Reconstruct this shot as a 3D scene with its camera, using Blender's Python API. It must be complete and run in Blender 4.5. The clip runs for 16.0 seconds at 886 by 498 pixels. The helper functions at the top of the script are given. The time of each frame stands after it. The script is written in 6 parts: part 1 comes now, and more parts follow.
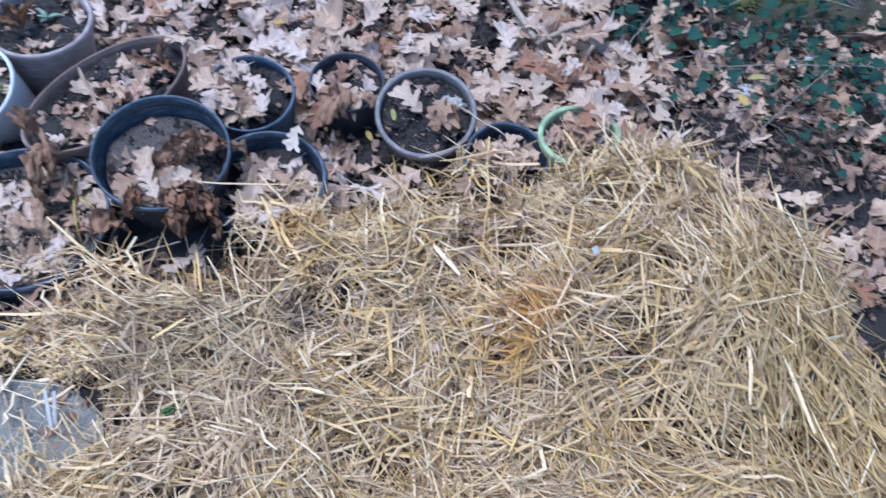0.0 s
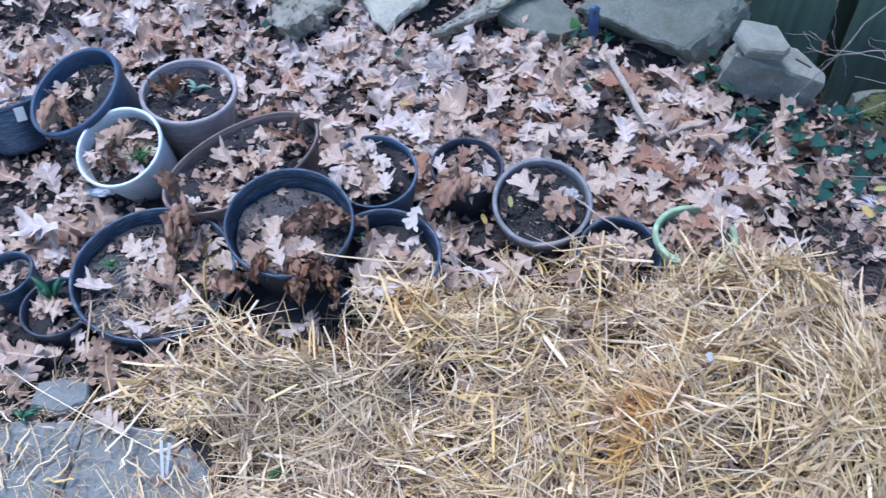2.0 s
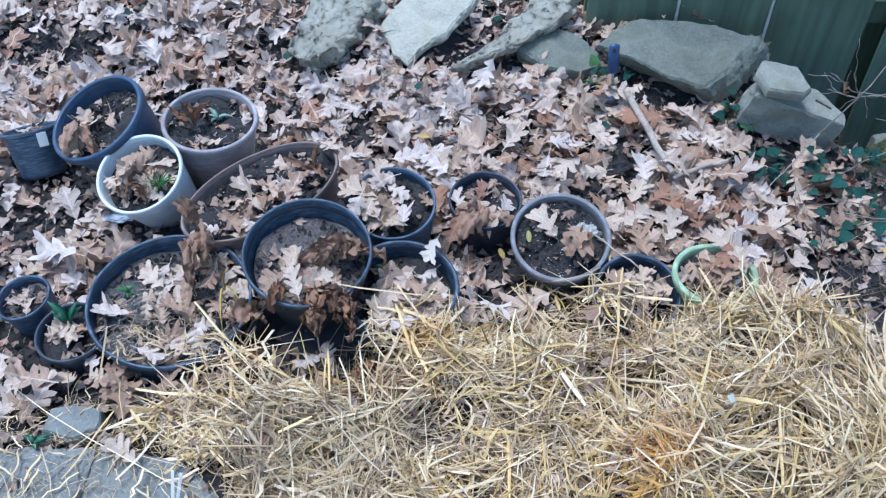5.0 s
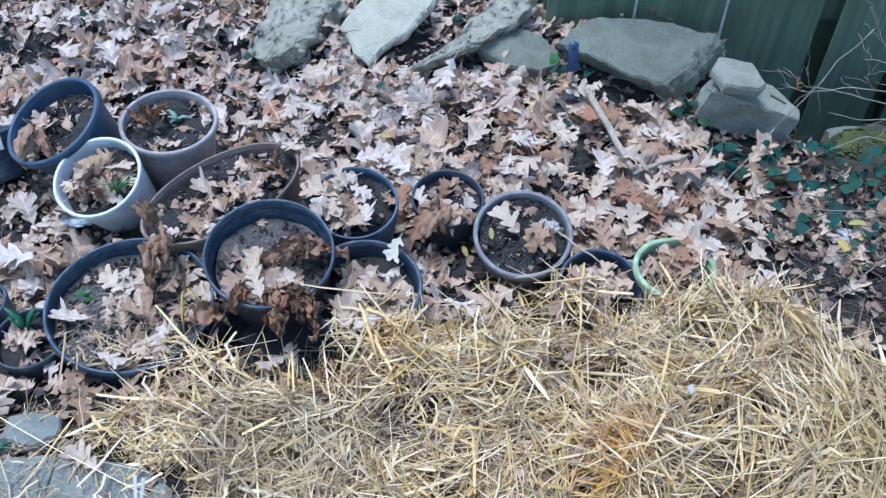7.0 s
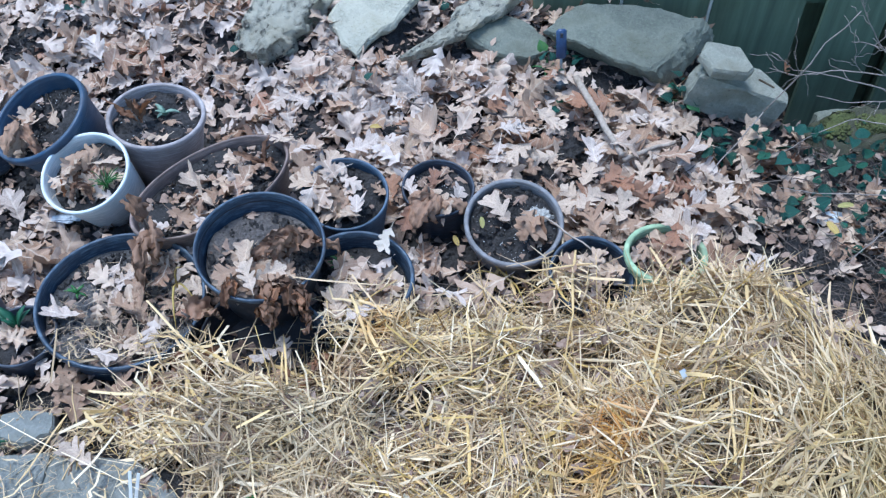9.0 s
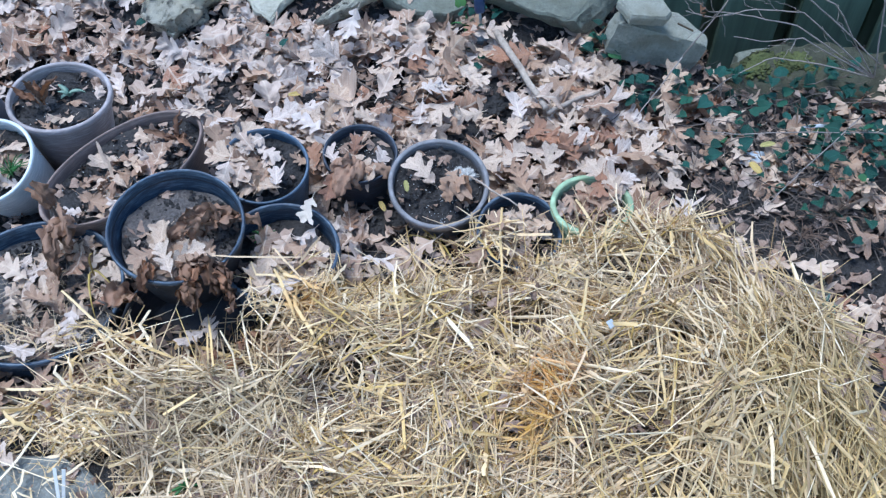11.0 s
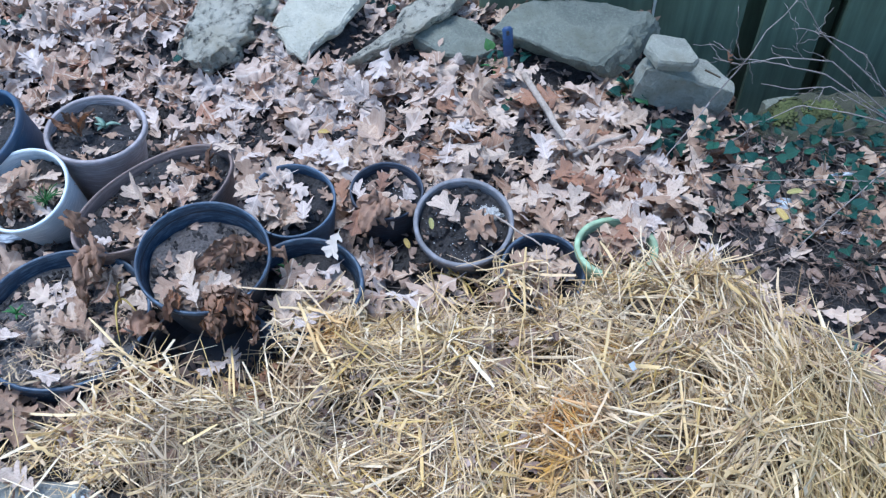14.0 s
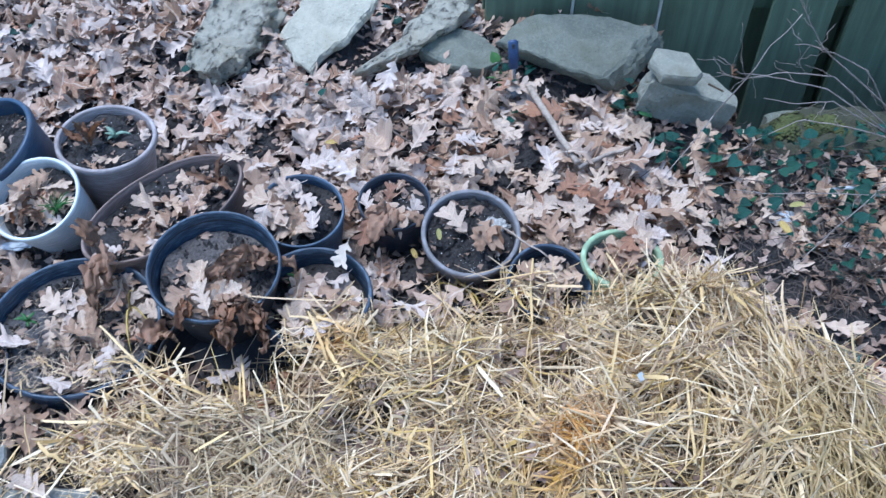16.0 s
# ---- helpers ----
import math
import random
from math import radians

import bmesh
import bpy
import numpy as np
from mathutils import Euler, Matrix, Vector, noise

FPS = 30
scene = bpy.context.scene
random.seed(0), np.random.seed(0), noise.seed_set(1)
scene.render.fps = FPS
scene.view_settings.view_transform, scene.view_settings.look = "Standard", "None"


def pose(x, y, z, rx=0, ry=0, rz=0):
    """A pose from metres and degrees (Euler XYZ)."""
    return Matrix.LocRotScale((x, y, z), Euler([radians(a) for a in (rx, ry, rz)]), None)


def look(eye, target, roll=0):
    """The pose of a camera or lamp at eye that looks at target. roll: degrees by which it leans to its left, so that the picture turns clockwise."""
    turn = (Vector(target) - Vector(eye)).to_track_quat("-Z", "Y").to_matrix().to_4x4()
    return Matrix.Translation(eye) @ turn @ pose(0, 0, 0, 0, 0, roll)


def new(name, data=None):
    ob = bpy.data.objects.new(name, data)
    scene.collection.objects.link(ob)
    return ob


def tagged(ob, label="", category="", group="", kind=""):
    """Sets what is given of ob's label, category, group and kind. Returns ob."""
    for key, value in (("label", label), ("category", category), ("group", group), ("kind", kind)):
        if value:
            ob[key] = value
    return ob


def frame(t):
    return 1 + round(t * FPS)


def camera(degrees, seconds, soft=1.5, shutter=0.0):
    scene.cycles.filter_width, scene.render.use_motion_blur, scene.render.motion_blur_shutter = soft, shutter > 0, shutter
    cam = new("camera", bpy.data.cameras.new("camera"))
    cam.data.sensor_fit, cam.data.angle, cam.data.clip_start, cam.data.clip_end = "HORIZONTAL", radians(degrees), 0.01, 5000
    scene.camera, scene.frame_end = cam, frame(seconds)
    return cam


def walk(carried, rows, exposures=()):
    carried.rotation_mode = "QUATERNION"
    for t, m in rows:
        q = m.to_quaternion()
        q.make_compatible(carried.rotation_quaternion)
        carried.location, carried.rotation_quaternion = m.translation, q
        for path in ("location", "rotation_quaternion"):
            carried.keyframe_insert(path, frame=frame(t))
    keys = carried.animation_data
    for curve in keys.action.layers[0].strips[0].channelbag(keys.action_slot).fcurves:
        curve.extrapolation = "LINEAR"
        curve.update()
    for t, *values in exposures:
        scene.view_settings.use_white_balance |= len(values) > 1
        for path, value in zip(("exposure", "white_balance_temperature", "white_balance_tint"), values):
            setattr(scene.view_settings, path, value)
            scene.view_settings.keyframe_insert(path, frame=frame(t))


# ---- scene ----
cam = camera(56.8, 16.0, soft=1.3, shutter=0.5)
PATH = [
    (0, (0.054, -0.038, 1.595), (0.219, 1.205, 0.037), 1.8),
    (0.5, (0.088, -0.031, 1.623), (0.12, 1.249, 0.086), -1.9),
    (1, (0.075, -0.044, 1.615), (0.096, 1.287, 0.122), -1.8),
    (1.5, (0.038, -0.049, 1.628), (0.058, 1.326, 0.176), -0.9),
    (2, (-0.002, -0.032, 1.644), (-0.046, 1.348, 0.197), -0.4),
    (2.5, (-0.018, -0.037, 1.642), (-0.098, 1.399, 0.252), -0.8),
    (3, (-0.017, -0.035, 1.631), (-0.091, 1.384, 0.223), -0.4),
    (3.2, (-0.036, -0.03, 1.633), (-0.092, 1.374, 0.21), 0.6),
    (5.3, (-0.022, -0.024, 1.638), (-0.097, 1.414, 0.249), -0.0),
    (5.5, (-0.026, -0.022, 1.632), (-0.104, 1.402, 0.23), -0.1),
    (6, (-0.017, -0.011, 1.631), (-0.087, 1.389, 0.203), -0.1),
    (6.5, (-0.01, -0.02, 1.63), (-0.058, 1.394, 0.216), 0.3),
    (7, (-0.008, -0.033, 1.636), (-0.001, 1.407, 0.248), 1.3),
    (7.5, (-0.009, -0.032, 1.631), (0.009, 1.396, 0.23), 1.3),
    (8, (-0.011, -0.023, 1.631), (0.008, 1.39, 0.216), 1.3),
    (8.5, (-0.01, -0.025, 1.631), (0.017, 1.382, 0.21), 1.4),
    (9, (-0.005, -0.032, 1.635), (0.021, 1.391, 0.229), 0.8),
    (9.5, (-0.01, -0.03, 1.635), (0.023, 1.385, 0.221), 0.8),
    (10, (0.02, -0.034, 1.607), (0.092, 1.329, 0.146), -0.7),
    (10.2, (0.037, -0.027, 1.613), (0.144, 1.327, 0.145), -0.4),
    (12.3, (0.064, 0.01, 1.611), (0.218, 1.372, 0.153), 0.5),
    (12.5, (0.056, 0.017, 1.626), (0.201, 1.391, 0.18), 0.7),
    (13, (0.052, -0.003, 1.616), (0.14, 1.406, 0.2), -0.0),
    (13.5, (0.051, -0.006, 1.619), (0.134, 1.409, 0.208), -0.1),
    (14, (0.057, -0.021, 1.613), (0.147, 1.407, 0.216), 0.1),
    (14.5, (0.039, -0.017, 1.626), (0.138, 1.405, 0.224), 0.8),
    (15, (0.026, -0.03, 1.623), (0.104, 1.406, 0.233), 0.4),
    (15.5, (0.029, -0.034, 1.621), (0.09, 1.393, 0.222), 0.0),
    (16, (0.027, -0.033, 1.629), (0.127, 1.411, 0.249), 0.7),
]
LIGHT = [(0, 0.70, 5400, 14), (0.5, 0.70, 5320, 14), (1.0, 0.72, 5280, 14), (1.5, 0.78, 5260, 15), (2.5, 0.83, 5280, 14), (3.2, 0.84, 5330, 11), (5.5, 0.86, 5350, 6), (7, 0.86, 5380, 5), (9.5, 0.85, 5410, 5), (10, 0.84, 5430, 5), (12.5, 0.85, 5380, 8), (16, 0.86, 5340, 8)]
walk(cam, [(t, look(eye, target, roll)) for t, eye, target, roll in PATH], LIGHT)

# ---- world, sun, exposure ----
sky_world = bpy.data.worlds.new("overcast_sky")
sky_world.use_nodes = True
_nt = sky_world.node_tree
_bg = _nt.nodes["Background"]
_sky = _nt.nodes.new("ShaderNodeTexSky")
_sky.sky_type = "NISHITA"
_sky.sun_disc = False
_sky.sun_elevation, _sky.sun_rotation = radians(73), radians(283)
_sky.air_density, _sky.dust_density, _sky.ozone_density = 1.3, 1.0, 2.0
_nt.links.new(_sky.outputs[0], _bg.inputs[0])
_bg.inputs[1].default_value = 0.131
scene.world = sky_world
sun = new("sun", bpy.data.lights.new("sun", "SUN"))
sun.data.energy, sun.data.angle, sun.data.color = 1.85, radians(26), (1.0, 0.97, 0.94)
sun.matrix_world = look((-2.2, 0.5, 7.7), (0, 0, 0))


# ---- materials ----
def material(name):
    m = bpy.data.materials.new(name)
    m.use_nodes = True
    nt = m.node_tree
    return m, nt, nt.nodes["Principled BSDF"]


def node(nt, kind, inputs=None):
    n = nt.nodes.new("ShaderNode" + kind)
    for k, v in (inputs or {}).items():
        if isinstance(v, bpy.types.NodeSocket):
            nt.links.new(v, n.inputs[k])
        else:
            n.inputs[k].default_value = v
    return n


def ramp(nt, fac, stops, constant=False):
    n = nt.nodes.new("ShaderNodeValToRGB")
    if constant:
        n.color_ramp.interpolation = "CONSTANT"
    e = n.color_ramp.elements
    while len(e) < len(stops):
        e.new(0.5)
    for i, (p, c) in enumerate(stops):
        e[i].position = p
        e[i].color = (*c, 1) if len(c) == 3 else c
    nt.links.new(fac, n.inputs[0])
    return n.outputs[0]


def grey(v):
    return (v, v, v)


def mix(nt, fac, a, b, blend="MIX"):
    n = nt.nodes.new("ShaderNodeMix")
    n.data_type, n.blend_type = "RGBA", blend
    for sock, v in ((n.inputs[0], fac), (n.inputs[6], a), (n.inputs[7], b)):
        if isinstance(v, bpy.types.NodeSocket):
            nt.links.new(v, sock)
        else:
            sock.default_value = v if isinstance(v, float) else (*v, 1)
    return n.outputs[2]


def math_node(nt, op, a, b=0.0):
    n = nt.nodes.new("ShaderNodeMath")
    n.operation = op
    for sock, v in zip(n.inputs, (a, b)):
        if isinstance(v, bpy.types.NodeSocket):
            nt.links.new(v, sock)
        else:
            sock.default_value = v
    return n.outputs[0]


def noise_fac(nt, scale, detail=4.0, rough=0.55, vector=None, kind="Object"):
    tc = nt.nodes.new("ShaderNodeTexCoord")
    v = vector or tc.outputs[kind]
    return node(nt, "TexNoise", {"Vector": v, "Scale": scale, "Detail": detail, "Roughness": rough}).outputs[0]


def bump(nt, bsdf, height, strength, distance):
    b = node(nt, "Bump", {"Height": height, "Strength": strength, "Distance": distance})
    nt.links.new(b.outputs[0], bsdf.inputs["Normal"])


def random_tone(nt):
    """A number of its own for each object and each island of a joined mesh."""
    o = nt.nodes.new("ShaderNodeObjectInfo").outputs["Random"]
    g = nt.nodes.new("ShaderNodeNewGeometry").outputs["Random Per Island"]
    return math_node(nt, "FRACT", math_node(nt, "ADD", o, g))


def soil_material(name, dark, light, rough=0.9):
    m, nt, p = material(name)
    a = noise_fac(nt, 9, 6, 0.65)
    b = noise_fac(nt, 130, 5, 0.7)
    c = ramp(nt, a, [(0.3, dark), (0.75, light)])
    c = mix(nt, ramp(nt, b, [(0.35, grey(0.0)), (0.7, grey(0.55))]), c, tuple(1.8 * v for v in light))
    nt.links.new(c, p.inputs["Base Color"])
    p.inputs["Roughness"].default_value = rough
    h = math_node(nt, "ADD", b, math_node(nt, "MULTIPLY", noise_fac(nt, 45, 4), 1.6))
    bump(nt, p, h, 1.0, 0.02)
    return m


def leaf_material(name, stops, vein, rough=0.72, speck=0.35, blots=0.6):
    m, nt, p = material(name)
    r = random_tone(nt)
    c = ramp(nt, r, [(at, (v[0] * 1.055, v[1] * 1.04, v[2] * 1.06)) for at, v in stops])
    uv = nt.nodes.new("ShaderNodeUVMap").outputs[0]
    sep = node(nt, "SeparateXYZ", {"Vector": uv})
    across = math_node(nt, "ABSOLUTE", math_node(nt, "SUBTRACT", sep.outputs[0], 0.5))
    mid = math_node(nt, "LESS_THAN", across, 0.02)
    wave = math_node(nt, "SINE", math_node(nt, "MULTIPLY", math_node(nt, "SUBTRACT", sep.outputs[1], math_node(nt, "MULTIPLY", across, 0.9)), 44.0))
    side = math_node(nt, "GREATER_THAN", wave, 0.95)
    veins = math_node(nt, "MAXIMUM", mid, math_node(nt, "MULTIPLY", side, 0.55))
    blot = noise_fac(nt, 26, 5, 0.6)
    c = mix(nt, ramp(nt, blot, [(0.44, grey(0.0)), (0.74, grey(blots))]), c, (0.20, 0.125, 0.088))
    c = mix(nt, ramp(nt, noise_fac(nt, 240, 3), [(0.4, grey(0.0)), (0.8, grey(speck))]), c, (0.55, 0.44, 0.37))
    c = mix(nt, math_node(nt, "MULTIPLY", veins, 0.5), c, vein)
    nt.links.new(c, p.inputs["Base Color"])
    p.inputs["Roughness"].default_value = rough
    p.inputs["Specular IOR Level"].default_value = 0.22
    h = math_node(nt, "ADD", math_node(nt, "MULTIPLY", veins, 0.5), noise_fac(nt, 70, 4))
    bump(nt, p, h, 0.5, 0.003)
    return m


def straw_material(name, stops, stain_tint=0.85):
    m, nt, p = material(name)
    c = ramp(nt, random_tone(nt), stops)
    c = mix(nt, ramp(nt, noise_fac(nt, 55, 4), [(0.55, grey(0.0)), (0.8, grey(0.4))]), c, (0.26, 0.18, 0.09))
    # rust-coloured streaks where wet straw has rotted; two dark tints paint shade into hollows
    tc = nt.nodes.new("ShaderNodeTexCoord").outputs["Object"]
    picked = ramp(nt, math_node(nt, "FRACT", math_node(nt, "MULTIPLY", random_tone(nt), 7.31)), [(0.18, grey(0.0)), (0.42, grey(stain_tint))])
    wander = math_node(nt, "MULTIPLY", noise_fac(nt, 14, 4), 0.12)
    # greyer, pinker straw lies in weathered patches
    c = mix(nt, ramp(nt, noise_fac(nt, 3.4, 3), [(0.46, grey(0.0)), (0.62, grey(0.30))]), c, (0.58, 0.45, 0.33))
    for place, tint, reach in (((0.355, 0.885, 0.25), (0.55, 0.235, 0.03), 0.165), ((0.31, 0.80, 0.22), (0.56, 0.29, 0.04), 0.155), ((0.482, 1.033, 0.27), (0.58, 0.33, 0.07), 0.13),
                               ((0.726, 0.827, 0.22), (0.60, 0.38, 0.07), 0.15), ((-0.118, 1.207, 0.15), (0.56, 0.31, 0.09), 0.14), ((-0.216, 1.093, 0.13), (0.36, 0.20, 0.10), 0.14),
                               # the first two put the shade of the hollows into the straw colour
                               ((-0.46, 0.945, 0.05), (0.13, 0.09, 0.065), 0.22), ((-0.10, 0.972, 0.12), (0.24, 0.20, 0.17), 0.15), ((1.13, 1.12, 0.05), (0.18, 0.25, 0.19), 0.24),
                               # broad tan tints over the right side and the left front
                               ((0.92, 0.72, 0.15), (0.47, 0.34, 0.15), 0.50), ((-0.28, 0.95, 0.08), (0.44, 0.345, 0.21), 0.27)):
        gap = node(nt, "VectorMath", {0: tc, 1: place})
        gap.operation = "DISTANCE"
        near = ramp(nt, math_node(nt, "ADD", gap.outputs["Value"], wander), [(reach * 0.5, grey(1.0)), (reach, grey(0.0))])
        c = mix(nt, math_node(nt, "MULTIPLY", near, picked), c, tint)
    nt.links.new(c, p.inputs["Base Color"])
    p.inputs["Roughness"].default_value = 0.5
    p.inputs["Specular IOR Level"].default_value = 0.3
    return m


def plastic_material(name, colour, rough, dirt=(0.12, 0.10, 0.085), dirty=0.5, wear_sheen=None):
    m, nt, p = material(name)
    a = noise_fac(nt, 14, 6, 0.65)
    c = mix(nt, ramp(nt, a, [(0.42, grey(0.0)), (0.75, grey(dirty))]), colour, dirt)
    tc = nt.nodes.new("ShaderNodeTexCoord").outputs["Object"]
    st = node(nt, "Mapping", {"Vector": tc, "Scale": (30.0, 30.0, 260.0)}).outputs[0]
    s = noise_fac(nt, 1.0, 4, 0.6, vector=st)
    c = mix(nt, ramp(nt, s, [(0.47, grey(0.0)), (0.70, grey(0.65))]), c, wear_sheen or tuple(min(1, 1.7 * v + 0.03) for v in colour))
    nt.links.new(c, p.inputs["Base Color"])
    nt.links.new(ramp(nt, a, [(0.3, grey(rough)), (0.7, grey(min(1, rough + 0.35)))]), p.inputs["Roughness"])
    bump(nt, p, s, 0.12, 0.002)
    return m


def stone_material(name, dark, light, speck, relief=0.006, scale=6.0, stain_tint=0.6):
    m, nt, p = material(name)
    a = noise_fac(nt, scale, 8, 0.65)
    b = noise_fac(nt, scale * 16, 6, 0.7)
    c = ramp(nt, a, [(0.3, dark), (0.55, light), (0.8, tuple(0.75 * v for v in light))])
    c = mix(nt, ramp(nt, b, [(0.5, grey(0.0)), (0.75, grey(0.6))]), c, speck)
    c = mix(nt, ramp(nt, noise_fac(nt, 2.6, 5, 0.7), [(0.5, grey(0.0)), (0.7, grey(stain_tint))]), c, tuple(0.5 * v for v in dark))
    c = mix(nt, ramp(nt, noise_fac(nt, 5.5, 6, 0.7), [(0.52, grey(0.0)), (0.72, grey(0.5))]), c, (light[0] * 0.72, light[1] * 0.66, light[2] * 0.50))
    c = mix(nt, ramp(nt, noise_fac(nt, 75, 4, 0.7), [(0.30, grey(0.55)), (0.42, grey(0.0))]), c, tuple(0.45 * v for v in dark))
    nt.links.new(c, p.inputs["Base Color"])
    p.inputs["Roughness"].default_value = 0.82
    h = math_node(nt, "ADD", math_node(nt, "MULTIPLY", a, 1.5), b)
    bump(nt, p, h, 0.7, relief)
    return m


def plain_material(name, colour, rough, vary=0.35, scale=40.0, relief=0.002):
    m, nt, p = material(name)
    a = noise_fac(nt, scale, 5, 0.65)
    c = ramp(nt, a, [(0.3, tuple(v * (1 - vary) for v in colour)), (0.75, tuple(min(1, v * (1 + vary)) for v in colour))])
    nt.links.new(c, p.inputs["Base Color"])
    p.inputs["Roughness"].default_value = rough
    bump(nt, p, a, 0.5, relief)
    return m


def fence_material():
    m, nt, p = material("green_fence_paint")
    tc = nt.nodes.new("ShaderNodeTexCoord").outputs["Object"]
    st = node(nt, "Mapping", {"Vector": tc, "Scale": (24.0, 24.0, 1.6)}).outputs[0]
    s = noise_fac(nt, 1.0, 6, 0.6, vector=st)
    c = ramp(nt, s, [(0.3, (0.065, 0.095, 0.065)), (0.55, (0.115, 0.168, 0.113)), (0.8, (0.176, 0.24, 0.168))])
    c = mix(nt, ramp(nt, noise_fac(nt, 3.2, 5, 0.6), [(0.45, grey(0.0)), (0.72, grey(0.5))]), c, (0.05, 0.07, 0.035))
    nt.links.new(c, p.inputs["Base Color"])
    p.inputs["Roughness"].default_value = 0.6
    bump(nt, p, s, 0.35, 0.004)
    return m


SOIL = soil_material("damp_soil", (0.015, 0.0145, 0.0147), (0.064, 0.060, 0.060))
POT_SOIL = soil_material("potting_soil", (0.018, 0.017, 0.0172), (0.078, 0.072, 0.071))
GREY_SOIL = soil_material("dried_grey_soil", (0.065, 0.059, 0.056), (0.235, 0.208, 0.193))
WET_SOIL = soil_material("wet_grey_soil", (0.058, 0.056, 0.056), (0.20, 0.19, 0.185), 0.55)
OAK = leaf_material("dry_oak_leaf", [
    (0.0, (0.47, 0.34, 0.242)), (0.12, (0.57, 0.475, 0.40)), (0.24, (0.61, 0.535, 0.475)), (0.34, (0.48, 0.35, 0.251)), (0.46, (0.57, 0.49, 0.425)),
    (0.58, (0.34, 0.21, 0.126)), (0.68, (0.52, 0.41, 0.325)), (0.78, (0.25, 0.135, 0.074)), (0.86, (0.53, 0.40, 0.298)), (0.93, (0.28, 0.115, 0.056)), (1.0, (0.56, 0.43, 0.298))], (0.66, 0.57, 0.465))
TONES = [leaf_material("pale_oak_leaf", [(0.0, (0.50, 0.41, 0.34)), (0.5, (0.60, 0.51, 0.44)), (1.0, (0.52, 0.42, 0.335))], (0.72, 0.64, 0.558)),
         leaf_material("tan_oak_leaf", [(0.0, (0.51, 0.385, 0.275)), (0.5, (0.58, 0.465, 0.36)), (1.0, (0.48, 0.34, 0.225))], (0.64, 0.52, 0.391)),
         leaf_material("brown_oak_leaf", [(0.0, (0.31, 0.20, 0.125)), (0.5, (0.37, 0.245, 0.16)), (1.0, (0.27, 0.17, 0.11))], (0.42, 0.30, 0.21)),
         leaf_material("rust_oak_leaf", [(0.0, (0.27, 0.125, 0.066)), (0.5, (0.31, 0.16, 0.09)), (1.0, (0.23, 0.11, 0.066))], (0.38, 0.2, 0.112)),
         leaf_material("yellow_leaf", [(0.0, (0.50, 0.36, 0.09)), (1.0, (0.34, 0.34, 0.10))], (0.6, 0.5, 0.2))]
DEAD = leaf_material("wilted_brown_leaf", [(0.0, (0.075, 0.045, 0.032)), (0.3, (0.19, 0.095, 0.052)), (0.55, (0.11, 0.065, 0.043)), (0.8, (0.26, 0.145, 0.085)), (1.0, (0.30, 0.125, 0.05))], (0.20, 0.12, 0.07), 0.6, 0.05, 0.25)
DRAPED = leaf_material("draped_wilted_leaf", [(0.0, (0.15, 0.088, 0.056)), (0.5, (0.26, 0.155, 0.098)), (1.0, (0.20, 0.115, 0.070))], (0.30, 0.19, 0.12), 0.55, 0.08, 0.2)
FADED = leaf_material("faded_wilted_leaf", [(0.0, (0.22, 0.125, 0.075)), (0.4, (0.34, 0.215, 0.14)), (0.7, (0.26, 0.15, 0.095)), (1.0, (0.40, 0.27, 0.18))], (0.36, 0.24, 0.16), 0.65, 0.12)
IVY = leaf_material("ivy_green", [(0.0, (0.007, 0.040, 0.032)), (0.4, (0.012, 0.075, 0.058)), (0.7, (0.010, 0.050, 0.036)), (0.9, (0.022, 0.10, 0.062)), (1.0, (0.06, 0.16, 0.04))], (0.04, 0.14, 0.10), 0.42, 0.02, 0.08)
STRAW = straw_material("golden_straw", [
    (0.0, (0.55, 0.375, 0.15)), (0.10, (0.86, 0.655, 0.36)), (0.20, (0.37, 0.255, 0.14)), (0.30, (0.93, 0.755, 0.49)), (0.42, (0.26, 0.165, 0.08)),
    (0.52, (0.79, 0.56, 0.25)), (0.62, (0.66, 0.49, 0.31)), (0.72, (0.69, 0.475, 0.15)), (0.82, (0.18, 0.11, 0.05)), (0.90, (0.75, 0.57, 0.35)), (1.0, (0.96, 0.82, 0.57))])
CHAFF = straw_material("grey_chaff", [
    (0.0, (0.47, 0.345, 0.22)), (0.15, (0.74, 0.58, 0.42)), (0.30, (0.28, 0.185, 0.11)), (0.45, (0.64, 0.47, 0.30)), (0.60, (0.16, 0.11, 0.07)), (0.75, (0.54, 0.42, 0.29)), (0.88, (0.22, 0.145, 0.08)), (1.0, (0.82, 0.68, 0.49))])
# near-black: the shade deep between stalks, put into the colour
GAP_SHADE = straw_material("gap_shade", [(0.0, (0.035, 0.025, 0.015)), (1.0, (0.075, 0.05, 0.028))], 0.2)
# the pale blue streaks are wear and also painted sky sheen on rims
BLUE_BLACK = plastic_material("blue_black_plastic", (0.026, 0.048, 0.082), 0.30, dirty=0.3, wear_sheen=(0.15, 0.22, 0.30))
BLACK = plastic_material("black_plastic", (0.016, 0.019, 0.026), 0.38, dirty=0.4)
BLACK_SHEEN = plastic_material("worn_black_plastic", (0.022, 0.030, 0.048), 0.34, dirty=0.4, wear_sheen=(0.09, 0.12, 0.17))
STEEL_BLUE = plastic_material("steel_blue_plastic", (0.055, 0.092, 0.145), 0.36, dirty=0.4, wear_sheen=(0.16, 0.24, 0.34))
NAVY = plastic_material("navy_plastic", (0.022, 0.058, 0.115), 0.30, dirty=0.4, wear_sheen=(0.06, 0.10, 0.16))
TAUPE = plastic_material("taupe_plastic", (0.31, 0.275, 0.275), 0.5, dirty=0.5)
